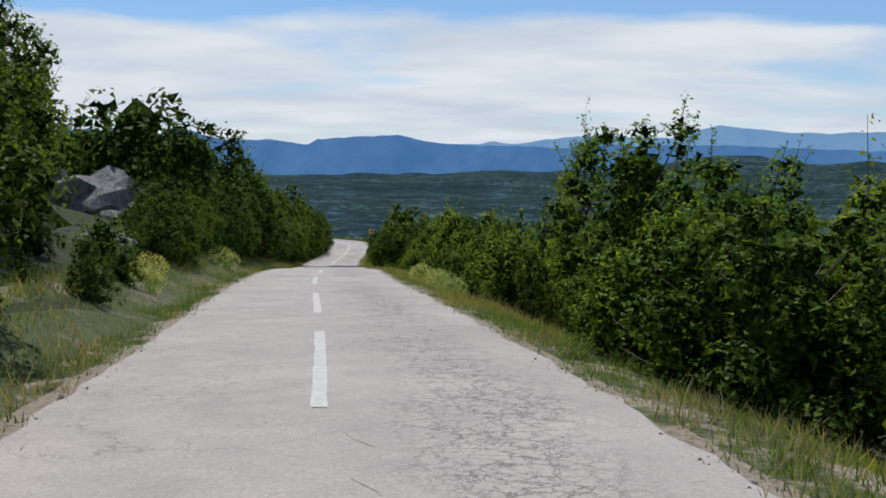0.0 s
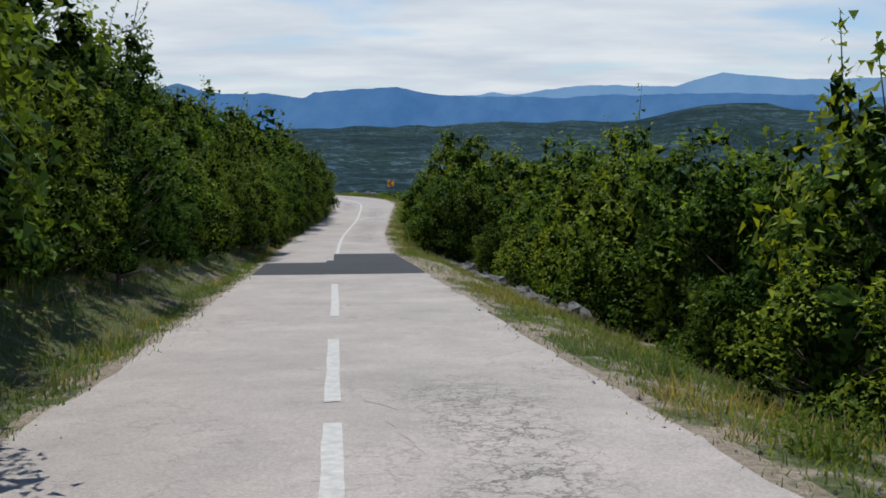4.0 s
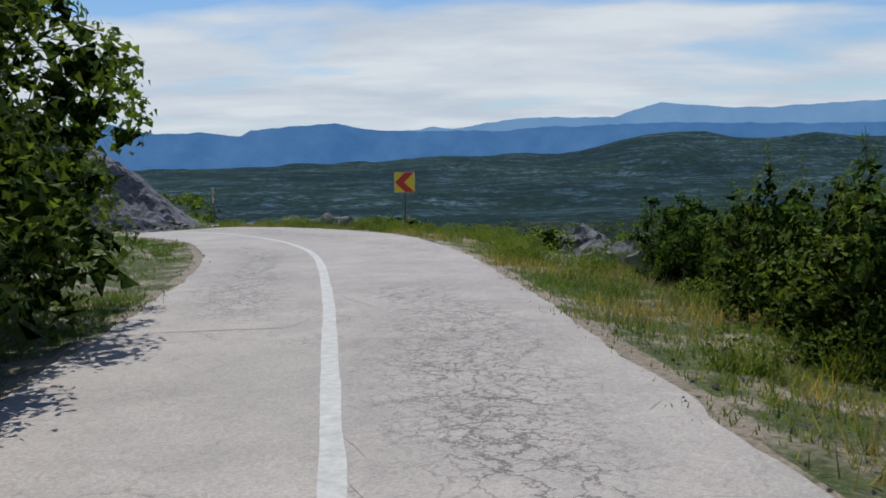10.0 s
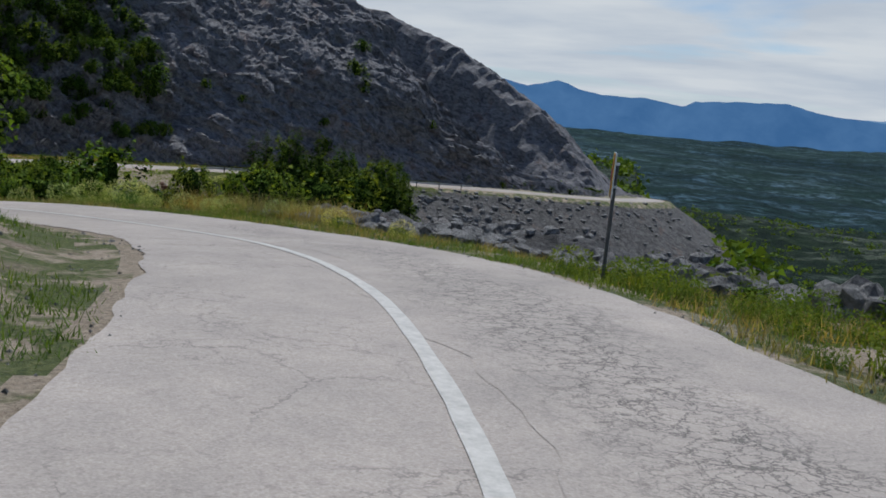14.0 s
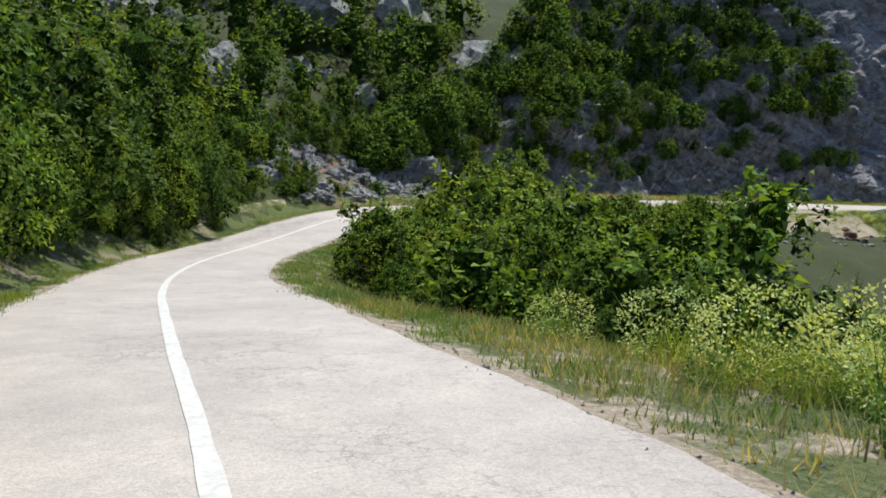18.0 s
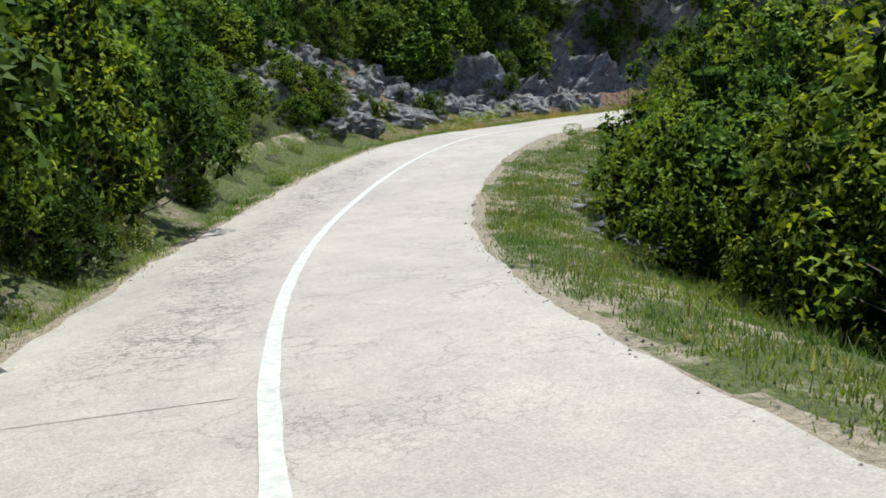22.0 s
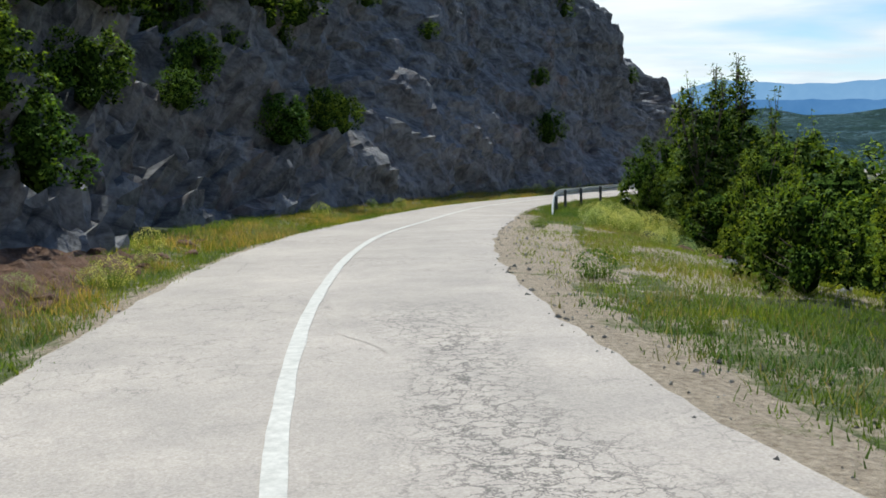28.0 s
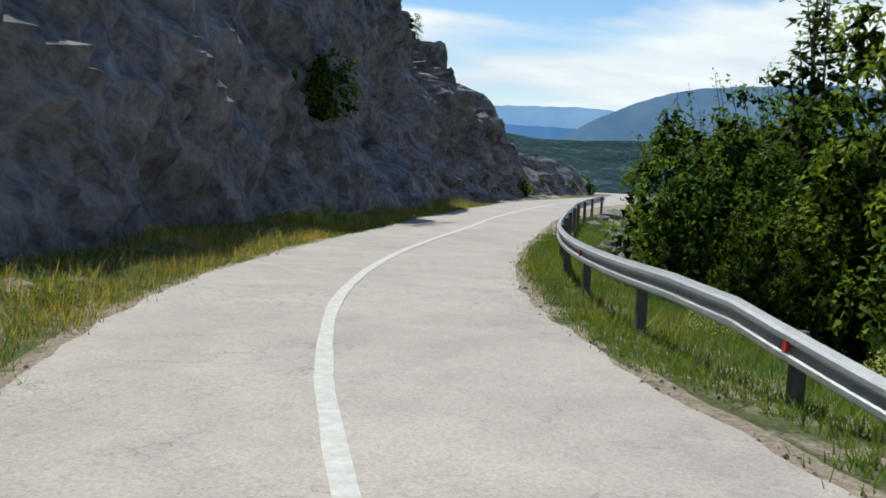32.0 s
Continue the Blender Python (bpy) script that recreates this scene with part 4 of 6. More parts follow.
def spray(lobes, count, rs):
    """Leaves over the outside of the lobes of a crown, facing outwards and up."""
    cen, rad, axis = lobes
    w = rad ** 2
    i = rs.choice(len(cen), int(count * 1.9), p=w / w.sum())
    d = rs.normal(size=(len(i), 3))
    d /= np.linalg.norm(d, axis=1)[:, None]
    out = cen[i] - axis[i]
    out /= np.linalg.norm(out, axis=1)[:, None] + 1e-6
    facing = (d * out).sum(1) + 0.35 * d[:, 2]
    keep = np.argsort(-(facing + rs.uniform(-0.55, 0.55, len(i))))[:count]
    i, d = i[keep], d[keep]
    fluff = rs.uniform(0.74, 1.14, count) + (rs.rand(count) < 0.14) * rs.uniform(0.0, 0.4, count)
    pos = cen[i] + d * (rad[i] * fluff)[:, None] * (1, 1, 0.86)
    nrm = d * 0.8 + rs.normal(size=(count, 3)) * 0.5 + (0, 0, 0.35)
    return pos, nrm


def leaf_faces(pos, nrm, size, rs, aspect=0.6):
    """One leaf at each place."""
    n = len(pos)
    d = nrm / np.linalg.norm(nrm, axis=1)[:, None]
    u = np.cross(d, rs.normal(size=(n, 3)))
    u /= np.linalg.norm(u, axis=1)[:, None] + 1e-9
    w = np.cross(d, u)
    L = (size * rs.uniform(0.55, 1.25, n))[:, None]
    a = pos - u * L * 0.7
    b, e = pos + w * L * aspect * 0.5 + d * L * 0.12, pos - w * L * aspect * 0.5 + d * L * 0.12
    v = np.stack([a, b + u * L * 0.25, e + u * L * 0.25], 1).reshape(-1, 3)
    return v, np.arange(3 * n).reshape(-1, 3)


def ball(level):
    bm = bmesh.new()
    bmesh.ops.create_icosphere(bm, subdivisions=level, radius=1.0)
    v = np.array([tuple(p.co) for p in bm.verts])
    f = np.array([[p.index for p in q.verts] for q in bm.faces])
    bm.free()
    return v, f


BALL = ball(1)


def tree_meshes(seed, h, r, kind, leaves, leaf, mat, level):
    """Trunk and crown: limbs that carry lobes of foliage with gaps between, and leafy shoots that break the outline.
    level: 2 beside the road, 1 behind, 0 far back."""
    rg = random.Random(seed)
    rs = np.random.RandomState(seed)
    tv, tf = [], []
    sides = 5 if level == 2 else 4
    lean = Vector((rg.uniform(-0.12, 0.12), rg.uniform(-0.12, 0.12), 0)) * h
    trunk = [Vector((0, 0, -0.3)) + lean * (k / 7) ** 1.5 + Vector((rg.uniform(-0.05, 0.05) * h * 0.25, rg.uniform(-0.05, 0.05) * h * 0.25, h * 0.9 * k / 7)) for k in range(8)]
    r0 = 0.014 * h + 0.02
    tube(tv, tf, trunk, [r0 * (1 - 0.12 * k) for k in range(8)], sides)
    n_lobe = {"bush": 30, "round": 34, "column": 24, "cone": 18}[kind]
    if level == 0:
        n_lobe = int(n_lobe * 0.6)
    fat = {"bush": 0.27, "round": 0.26, "column": 0.36, "cone": 0.40}[kind] * (1.25 if level == 0 else 1.0)
    low = {"bush": 0.10, "round": 0.16, "column": 0.06, "cone": 0.05}[kind]
    cen, rad, axis = [], [], []
    for k in range(n_lobe):
        f = low + (0.90 - low) * ((k + rg.random()) / n_lobe) ** (0.9 if kind != "cone" else 1.15)
        ang = k * 2.39996 + rg.uniform(-0.4, 0.4)
        env = r * crown_envelope(kind, f, ang, seed)
        lr = r * fat * rg.uniform(0.65, 1.25) * (1 - 0.35 * max(0, f - 0.6) / 0.4)
        if kind == "cone":
            lr = max(0.16 * r, env * 0.62)
        d = max(0.0, env - lr * 0.7) * rg.uniform(0.8, 1.12)
        on = lean * f ** 1.5
        tip = Vector((math.cos(ang) * d, math.sin(ang) * d, h * f)) + on
        cen.append(tuple(tip))
        rad.append(lr)
        axis.append((on.x, on.y, h * max(0.1, f - 0.18)))
        i = min(6, int(f * 0.8 * 7))
        start = trunk[i].lerp(trunk[i + 1], f * 0.8 * 7 - i)
        tube(tv, tf, [start, start.lerp(tip, 0.5) + Vector((0, 0, -0.04 * r)), tip], [r0 * 0.42 * (1 - f * 0.5), r0 * 0.24, r0 * 0.1], 3)
    lobes = (np.array(cen), np.array(rad), np.array(axis))
    # shoots above and beside the crown
    pos2, nrm2 = [], []
    n_shoot = {"bush": 5, "round": 9, "column": 8, "cone": 5}[kind]
    for k in range(n_shoot):
        j = rg.randrange(n_lobe // 3, n_lobe) if kind != "cone" else n_lobe - 1 - k % 3
        base = Vector(cen[j]) + Vector((0, 0, rad[j] * 0.5))
        ln = h * rg.uniform(0.07, 0.17) * (1.5 if k == 0 and kind != "bush" else 1.0) * (1.0 if level else 0.3)
        off = Vector((cen[j][0] - axis[j][0], cen[j][1] - axis[j][1], 0)) * rg.uniform(0.0, 0.35)
        tip = base + Vector((rg.uniform(-0.15, 0.15) * ln, rg.uniform(-0.15, 0.15) * ln, ln + rad[j] * 0.5)) + off
        if level:
            tube(tv, tf, [base, base.lerp(tip, 0.5), tip], [r0 * 0.14, r0 * 0.1, 0.004], 3)
        m = int((20 if level == 2 else 12) if level else 7)
        for _ in range(m):
            t = rg.uniform(0.15, 1.0)
            wdt = (0.17 if level else 0.06) * (1.15 - t) * ln + 0.03
            pos2.append(tuple(base.lerp(tip, t) + Vector((rg.gauss(0, wdt), rg.gauss(0, wdt), rg.gauss(0, 0.04)))))
            nrm2.append((rg.gauss(0, 0.6), rg.gauss(0, 0.6), 0.7))
    pos, nrm = spray(lobes, leaves, rs)
    pos, nrm = np.vstack([pos, np.array(pos2)]), np.vstack([nrm, np.array(nrm2)])
    pos[:, 2] = np.maximum(pos[:, 2], 0.02 * h)
    v, f = leaf_faces(pos, nrm, leaf, rs, 0.36 if kind == "cone" else 0.62)
    # the close-grown inside, in the painted-shade green: larger leaves across each other in the lobes, and the heart of
    # the crown
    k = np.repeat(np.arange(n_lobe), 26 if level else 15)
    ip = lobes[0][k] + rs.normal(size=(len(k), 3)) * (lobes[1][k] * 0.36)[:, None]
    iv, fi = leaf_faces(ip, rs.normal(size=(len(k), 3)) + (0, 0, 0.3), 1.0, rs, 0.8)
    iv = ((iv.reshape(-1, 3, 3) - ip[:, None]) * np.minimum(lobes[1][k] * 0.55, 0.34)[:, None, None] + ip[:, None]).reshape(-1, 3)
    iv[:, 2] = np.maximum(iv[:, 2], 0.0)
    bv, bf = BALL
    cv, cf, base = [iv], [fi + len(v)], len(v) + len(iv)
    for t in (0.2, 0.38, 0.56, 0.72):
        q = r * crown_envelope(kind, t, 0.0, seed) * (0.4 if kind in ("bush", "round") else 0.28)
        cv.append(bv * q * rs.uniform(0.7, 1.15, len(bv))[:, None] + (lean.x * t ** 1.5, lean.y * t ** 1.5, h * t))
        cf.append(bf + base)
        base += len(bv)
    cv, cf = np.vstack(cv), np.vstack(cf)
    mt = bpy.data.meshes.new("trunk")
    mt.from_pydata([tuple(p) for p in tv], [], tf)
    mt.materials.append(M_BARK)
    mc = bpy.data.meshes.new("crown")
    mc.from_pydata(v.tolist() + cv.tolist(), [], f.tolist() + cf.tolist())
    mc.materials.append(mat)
    mc.materials.append(M_INNER_SHADE)
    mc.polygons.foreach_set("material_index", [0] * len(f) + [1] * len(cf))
    mc.polygons.foreach_set("use_smooth", [False] * len(f) + [False] * len(cf))
    return mt, mc


# unit shapes: name, kind, height, radius, material; a dense one for the roadside and a light one for farther back
KINDS = [("oak", "round", 5.0, 2.0, M_LEAF), ("oak", "bush", 4.0, 1.9, M_LEAF), ("hornbeam", "round", 5.5, 1.7, M_LEAF2), ("hornbeam", "bush", 3.0, 1.5, M_LEAF2),
         ("juniper", "cone", 4.5, 1.0, M_LEAF3), ("ash", "column", 5.5, 1.2, M_LEAF), ("hornbeam", "column", 4.5, 1.1, M_LEAF2), ("oak", "bush", 3.4, 1.9, M_LEAF3)]
DENSE = [tree_meshes(100 + i, h, r, k, int(500 * r * h), 0.112, m, 2) for i, (_, k, h, r, m) in enumerate(KINDS)]
LIGHT = [tree_meshes(200 + i, h, r, k, int(310 * r * h), 0.142, m, 1) for i, (_, k, h, r, m) in enumerate(KINDS)]
FAR = [tree_meshes(300 + i, h, r, k, int(66 * r * h), 0.225, m, 0) for i, (_, k, h, r, m) in enumerate(KINDS)]
TREE_LABELS = ("round green oak with dense foliage on the slope", "spreading green oak bush beside the road", "slender hornbeam with light green leaves", "low light green hornbeam bush",
               "dark upright juniper with pointed top", "narrow upright ash tree with dark leaves", "narrow light green hornbeam sapling", "low dark green shrub on the slope")
protos = {}


def tree(i, dense, x, y, z, scale, turn, wide=1.0, group=""):
    key = (i, dense)
    m = Matrix.LocRotScale((x, y, z), Euler((0, 0, turn)), None)
    if key not in protos:
        root = new("tree" if KINDS[i][1] != "bush" else "shrub")
        mt, mc = (DENSE if dense else LIGHT)[i]
        for nm, me in (("trunk", mt), ("crown", mc)):
            o = new(nm, me)
            o.parent = root
        tagged(root, TREE_LABELS[i], "tree" if KINDS[i][1] != "bush" else "shrub", group)
        protos[key] = root
        root.matrix_basis = m
    else:
        root = copy_thing(protos[key], m)
        if group:
            root["group"] = group
    root.scale = (scale * wide, scale * wide, scale)
    return root


PATH_XY = path_line()[:, :2]
rt = random.Random(5)
placed = []
FAR_PLACES = []


def plant(s, q, h, mix, dense, group, gap=0.9, wide=1.0, space=1.1):
    p = at(s, q)
    if not clear_of_road(p.x, p.y, gap) or np.hypot(PATH_XY[:, 0] - p.x, PATH_XY[:, 1] - p.y).min() < 3.4:
        return
    if any((p.x - a) ** 2 + (p.y - b) ** 2 < space * space for a, b in placed[-400:]):
        return
    if 30 < s < 49 and -17 < q < -7.3 and h > 1.2:      # the outcrop stands free here
        return
    if h > 1.3 and 16 < s < 47 and q < 0 and -3.2 < (p.x + 1.0) * 0.934 + (p.y - 6.0) * 0.357 < 1.2:
        return
    placed.append((p.x, p.y))
    h *= rt.choice((0.72, 0.85, 0.95, 1.0, 1.05, 1.15, 1.25))
    i = rt.choice(mix)
    if dense is None:
        FAR_PLACES.append((group, i, p.x, p.y, gz(p.x, p.y) - 0.1, h / KINDS[i][2], rt.uniform(0, 6.28), wide * rt.uniform(0.95, 1.2)))
        return
    tree(i, dense, p.x, p.y, gz(p.x, p.y) - 0.1, h / KINDS[i][2], rt.uniform(0, 6.28), wide * rt.uniform(0.9, 1.15), group)


def belt(s0, s1, step, rows, mix, group, side, gap=0.9):
    """Rows of trees along the road: (distance beyond the road's edge, height, dense)."""
    front = tuple({0: 1, 2: 3}.get(k, k) if j % 3 else k for j, k in enumerate(mix))
    for off, h0, h1, dense in rows:
        s = s0 + rt.uniform(0, step)
        while s < s1:
            o = off + rt.uniform(-0.5, 0.7)
            q = (rw(s) + o) if side > 0 else (lw(s) - o)
            plant(s, q, rt.uniform(h0, h1), front if dense else mix, dense, group, gap, 0.9 if dense else 1.0)
            s += step * rt.uniform(0.75, 1.3) * ((1.75 if off > 15 else 1.45) if dense is None and off > 6 else 1.0)


# uphill side of the first straight
N = None
belt(-8, 14, 2.3, ((3.2, 2.8, 4.2, True), (5.6, 4.2, 5.4, False), (8.5, 4, 5.6, N), (12, 4, 6, N), (16, 4, 6.5, N)), (0, 1, 2, 3, 1, 7), "wood above the road", -1)
belt(14, 46, 2.4, ((3.4, 1.1, 2.0, True), (5.6, 1.5, 2.4, False), (8.5, 2.0, 3.0, N), (12, 3, 4, N)), (1, 3, 7, 1), "wood above the road", -1)
belt(10, 44, 1.7, ((2.3, 0.5, 1.0, N), (2.9, 0.8, 1.4, N)), (3, 7, 1), "wood above the road", -1)
belt(12, 40, 2.4, ((15, 4, 6, N), (19, 4, 6, N), (24, 5, 6.5, N)), (0, 1, 2), "wood above the road", -1)
belt(36, 64, 2.4, ((17, 4.5, 6, N), (21, 5, 6.5, N), (26, 5, 6.5, N)), (0, 1, 2), "wood above the road", -1)
belt(44, 90, 2.3, ((2.2, 3.0, 4.4, True), (4.4, 4.4, 6.0, False), (7.5, 5, 7, N), (11, 5, 7, N), (16, 5, 7, N)), (0, 1, 2, 0, 1, 7), "wood above the road", -1)
belt(88, 122, 2.0, ((1.3, 3.2, 4.4, True), (3.8, 4.2, 5.6, False), (7.0, 4.4, 6, N), (11, 4.4, 6, N)), (0, 1, 0, 2, 1), "wood above the road", -1)
belt(120, 137, 1.6, ((1.9, 3.8, 5.0, True), (4.4, 5.2, 6.6, False), (6.5, 5, 7, N), (10, 5, 7, N)), (1, 0, 1, 7), "wood above the road", -1)
for s, q, h, k in ((19.0, -6.9, 4.6, 0), (20.6, -7.8, 5.4, 0), (22.4, -7.4, 5.0, 2), (17.2, -7.2, 4.6, 1), (24.0, -9.6, 4.6, 0)):
    tree(k, True, *at(s, q)[:2], gz(*at(s, q)[:2]) - 0.1, h / KINDS[k][2], s * 2.1, 1.0, "wood above the road")
belt(9, 30, 1.9, ((2.0, 0.8, 1.5, True),), (1, 3, 7), "wood above the road", -1)
for k in range(11):
    s = 29.5 + 1.7 * k
    plant(s, lw(s) - rt.uniform(2.2, 3.0), rt.uniform(1.8, 2.6) + 0.05 * k, (1, 7, 1), True, "wood above the road", space=0.15)
plant(138.0, -5.2, 4.4, (1,), True, "wood above the road", space=0.2)
plant(136.2, -5.5, 4.6, (1,), True, "wood above the road", space=0.2)
plant(134.2, -5.3, 4.0, (1,), True, "wood above the road", space=0.2)
# downhill side of the first straight
belt(0, 60, 2.3, ((3.2, 1.4, 2.4, True), (5.6, 2.6, 4.0, True), (8.5, 3.6, 5.2, N), (12, 4.5, 6.5, N), (17, 4, 7, N), (23, 4, 7, N)), (1, 7, 4, 2, 5, 4, 6, 3), "scrub below the road", 1)
belt(60, 98, 2.3, ((5.2, 2.2, 3.4, True), (7.0, 4.6, 6.2, True), (9.5, 6.2, 7.8, N), (14, 6, 8, N), (20, 7, 9, N)), (0, 1, 2, 6, 2, 5), "scrub below the road", 1)
belt(98, 119, 2.2, ((3.4, 3.5, 5.0, True), (5.6, 5.6, 7.2, True), (9.5, 7.0, 8.6, N), (14, 7, 9, N), (20, 7, 9, N)), (0, 1, 2, 6, 1), "scrub below the road", 1)
belt(118, 131, 1.8, ((3.6, 1.9, 2.8, True), (5.6, 3.0, 4.0, True), (10, 3.6, 4.8, N), (15, 4, 5, N)), (1, 3, 7, 1), "bushes before the bend", 1)
belt(131, 143, 1.4, ((3.4, 1.5, 2.2, True), (5.4, 1.9, 2.6, True), (9, 2.2, 3.4, N)), (1, 7, 7), "bushes before the bend", 1)
plant(138.5, 7.0, 3.2, (6,), True, "bushes before the bend", wide=0.45)
belt(150, 200, 4.0, ((15, 1.5, 3, N), (20, 2, 4, N), (27, 2, 4.5, N), (36, 2, 5, N)), (1, 3, 7, 2), "bushes below the bend", 1)
for _ in range(70):
    s = rt.uniform(141, 172)
    plant(s, rw(s) + rt.uniform(3.0, 8.5), rt.uniform(0.3, 0.75), (3, 1, 3), None, "low bushes at the rim of the bend", 2.4, 1.5, 0.6)
# leafy bushes close to the road's edge at the start
for s, q, h, k in ((11.0, 6.2, 3.3, 1), (12.6, 5.3, 3.2, 3), (14.4, 5.4, 3.4, 1), (15.2, 7.0, 4.4, 2), (19.6, 6.9, 5.0, 2), (22.0, 7.6, 4.8, 0), (27.5, 6.0, 2.6, 3)):
    plant(s, q, h, (k,), True, "scrub below the road", space=0.3)
# thin saplings and pointed junipers that stand above the scrub
for s, q, h, k, w in ((25, 7.2, 4.8, 6, 0.5), (21, 7.6, 5.0, 5, 0.5), (19.5, 8.0, 4.6, 6, 0.45), (18.4, 8.6, 4.6, 6, 0.5), (30, 7.5, 3.6, 4, 0.7), (34, 8.2, 4.0, 4, 0.7), (39, 8.5, 4.6, 4, 0.6), (43, 7.6, 4.2, 4, 0.7), (46, 8.8, 4.8, 4, 0.6), (50, 8.4, 5.0, 4, 0.6),
                      (53, 9.0, 5.2, 4, 0.7), (57, 8.6, 5.0, 4, 0.6)):
    plant(s, q, h, (k,), True, "saplings below the road", wide=w, space=0.4)
plant(121, 7.6, 7.2, (2,), True, "scrub below the road", space=0.3)
plant(132, 8.6, 4.6, (0,), True, "bushes before the bend", space=0.3)
# inside of the hairpin and uphill of the lower road
belt(136, 142, 3.0, ((2.6, 0.8, 1.3, True), (5, 1.2, 2.0, False)), (3, 7, 1), "bushes inside the bend", -1)
belt(187, 240, 1.9, ((1.9, 3.0, 4.6, True), (4.0, 4.6, 6.2, False), (7.2, 5, 7, False), (10.5, 5, 7, N), (14, 5, 7, N), (18, 5, 7, N), (22.5, 5, 7, N), (27, 5, 7, N), (32, 5, 7, N), (38, 5, 7, N), (45, 5, 8, N), (53, 5, 8, N)), (0, 1, 2, 0, 1, 7), "wood above the lower road", -1)
belt(240, 251, 1.6, ((6.0, 2.4, 3.4, False), (7.5, 3, 4.2, N), (9.2, 3, 4.5, N), (11, 3, 5, N), (13, 3, 5, N)), (1, 0, 3, 2), "wood above the lower road", -1)
belt(240, 250, 2.6, ((3.2, 1.0, 1.9, True), (5.4, 2.0, 3.2, False), (8, 3, 5, N)), (1, 3, 0), "bushes on the scree", -1, 1.2)
belt(250, 268, 5.5, ((2.6, 0.5, 1.0, True), (5.0, 0.8, 1.4, False)), (3, 1, 7), "bushes on the scree", -1, 1.2)
belt(238, 280, 2.2, ((8.0, 2.0, 3.2, False), (10, 2.5, 4, False), (12, 2.5, 4.5, N), (15, 3, 5, N), (19, 3, 6, N), (23, 3.5, 6, N), (28, 4, 6, N), (34, 4, 6, N), (41, 4, 7, N), (49, 4, 7, N), (58, 4, 7, N)), (1, 0, 3, 2, 0), "wood on the rocky slope", -1)
belt(221, 241, 1.7, ((1.3, 1.4, 2.5, True),), (1, 3, 7), "wood above the lower road", -1)
for s, q, h, k in ((241.5, -5.9, 1.7, 1), (243.2, -6.8, 2.2, 3), (244.8, -5.8, 1.4, 3), (246.6, -6.4, 1.7, 1), (248.4, -5.4, 1.0, 3), (250.5, -6.2, 1.3, 1), (253, -5.2, 0.8, 3), (248.8, -5.0, 1.9, 1), (247.2, -5.2, 1.6, 3), (250.2, -5.8, 2.0, 1), (253.5, -4.9, 1.3, 6), (257, -5.2, 1.1, 1)):
    plant(s, q, h, (k,), True, "bushes on the scree", wide=1.15, space=0.3)
# downhill side of the lower road
belt(190, 206, 1.9, ((6.0, 1.6, 2.4, True), (8.0, 2.2, 3.2, False), (10.5, 2.6, 3.8, N), (13, 3, 4.2, N), (16, 3, 4.5, N), (20, 3, 5, N), (25, 3, 5, N), (31, 3, 5, N)), (1, 3, 3, 4, 2, 6), "bushes in the gully", 1, 2.2)
belt(206, 238, 2.0, ((4.0, 2.2, 3.4, True), (5.8, 3.0, 4.4, True), (8.0, 3.5, 5, False), (11, 4, 6, N), (15, 4, 6, N), (19, 4, 6, N), (24, 4, 6, N)), (1, 3, 6, 3, 2, 4), "bushes below the lower road", 1, 2.2)
belt(234, 256, 2.0, ((5.0, 3.2, 4.5, True), (7, 4, 6, False), (10, 4, 6, N)), (0, 2, 5), "trees below the lower road", 1, 2.4)
belt(263, 281, 2.2, ((5.0, 1.6, 2.6, True), (7.2, 2.4, 3.6, True), (9.8, 3.2, 4.6, False), (12.5, 4, 6, N)), (3, 6, 3, 2, 3), "trees below the lower road", 1, 2.6)
belt(303, 316, 1.8, ((7.6, 2.4, 3.8, True), (9.6, 3.2, 4.8, True), (13, 4, 5, N)), (2, 6, 3, 2, 3), "trees below the cliff road", 1, 2.4)
belt(316, 336, 2.2, ((3.6, 2.6, 4.0, True), (6.0, 4.0, 5.4, True), (9, 5, 7, False), (13, 6, 9, N)), (0, 4, 1, 4, 2), "trees below the cliff road", 1, 1.9)


for k, (s, e, h) in enumerate(((310.5, 7.6, 7.4), (312.5, 6.8, 8.2), (314.4, 8.2, 9.4), (316.3, 6.8, 8.4), (318.4, 7.4, 9.4), (320.8, 6.4, 8.8), (323.5, 7.0, 8.6), (326.5, 6.6, 7.4))):
    i = (4, 4, 4, 2)[k % 4]
    p = at(s, rw(s) + e)
    tree(i, True, p.x, p.y, gz(p.x, p.y) - 0.2, h / KINDS[i][2], s, 1.35 if i == 4 else 0.85, "tall trees behind the guard rail")


for _ in range(70):
    d, off, i = rt.uniform(15, 46), rt.uniform(-7, 7), rt.choice((1, 3, 3, 7))
    x, y = -35.6 - 0.605 * d + 0.797 * off, 177.8 + 0.797 * d + 0.605 * off
    if clear_of_road(x, y, 2.4):
        FAR_PLACES.append(("bushes in the gully", i, x, y, gz(x, y) - 0.1, rt.uniform(1.2, 2.6) / KINDS[i][2], rt.uniform(0, 6.28), 1.2))
belt(352, 386, 1.7, ((2.2, 0.8, 1.6, N), (4.5, 1.2, 2.2, N), (8, 1.5, 2.6, N), (12, 1.8, 3, N)), (1, 3, 7), "bushes round the far bend", -1, 1.2)


def cliff_place(s, h):
    """A place on the cliff's mean face, h metres up."""
    hw, ht, foot = (float(np.interp(s, *zip(*k))) for k in (WALL_H, TOTAL_H, CLIFF_FOOT))
    back = wall_lean(s) * min(h, hw) + (0.95 * (h - hw) - 0.25 * min(h - hw, 3) if h > hw else 0)
    p = at(s, lw(s) - foot - back)
    p.z += h
    return p, ht


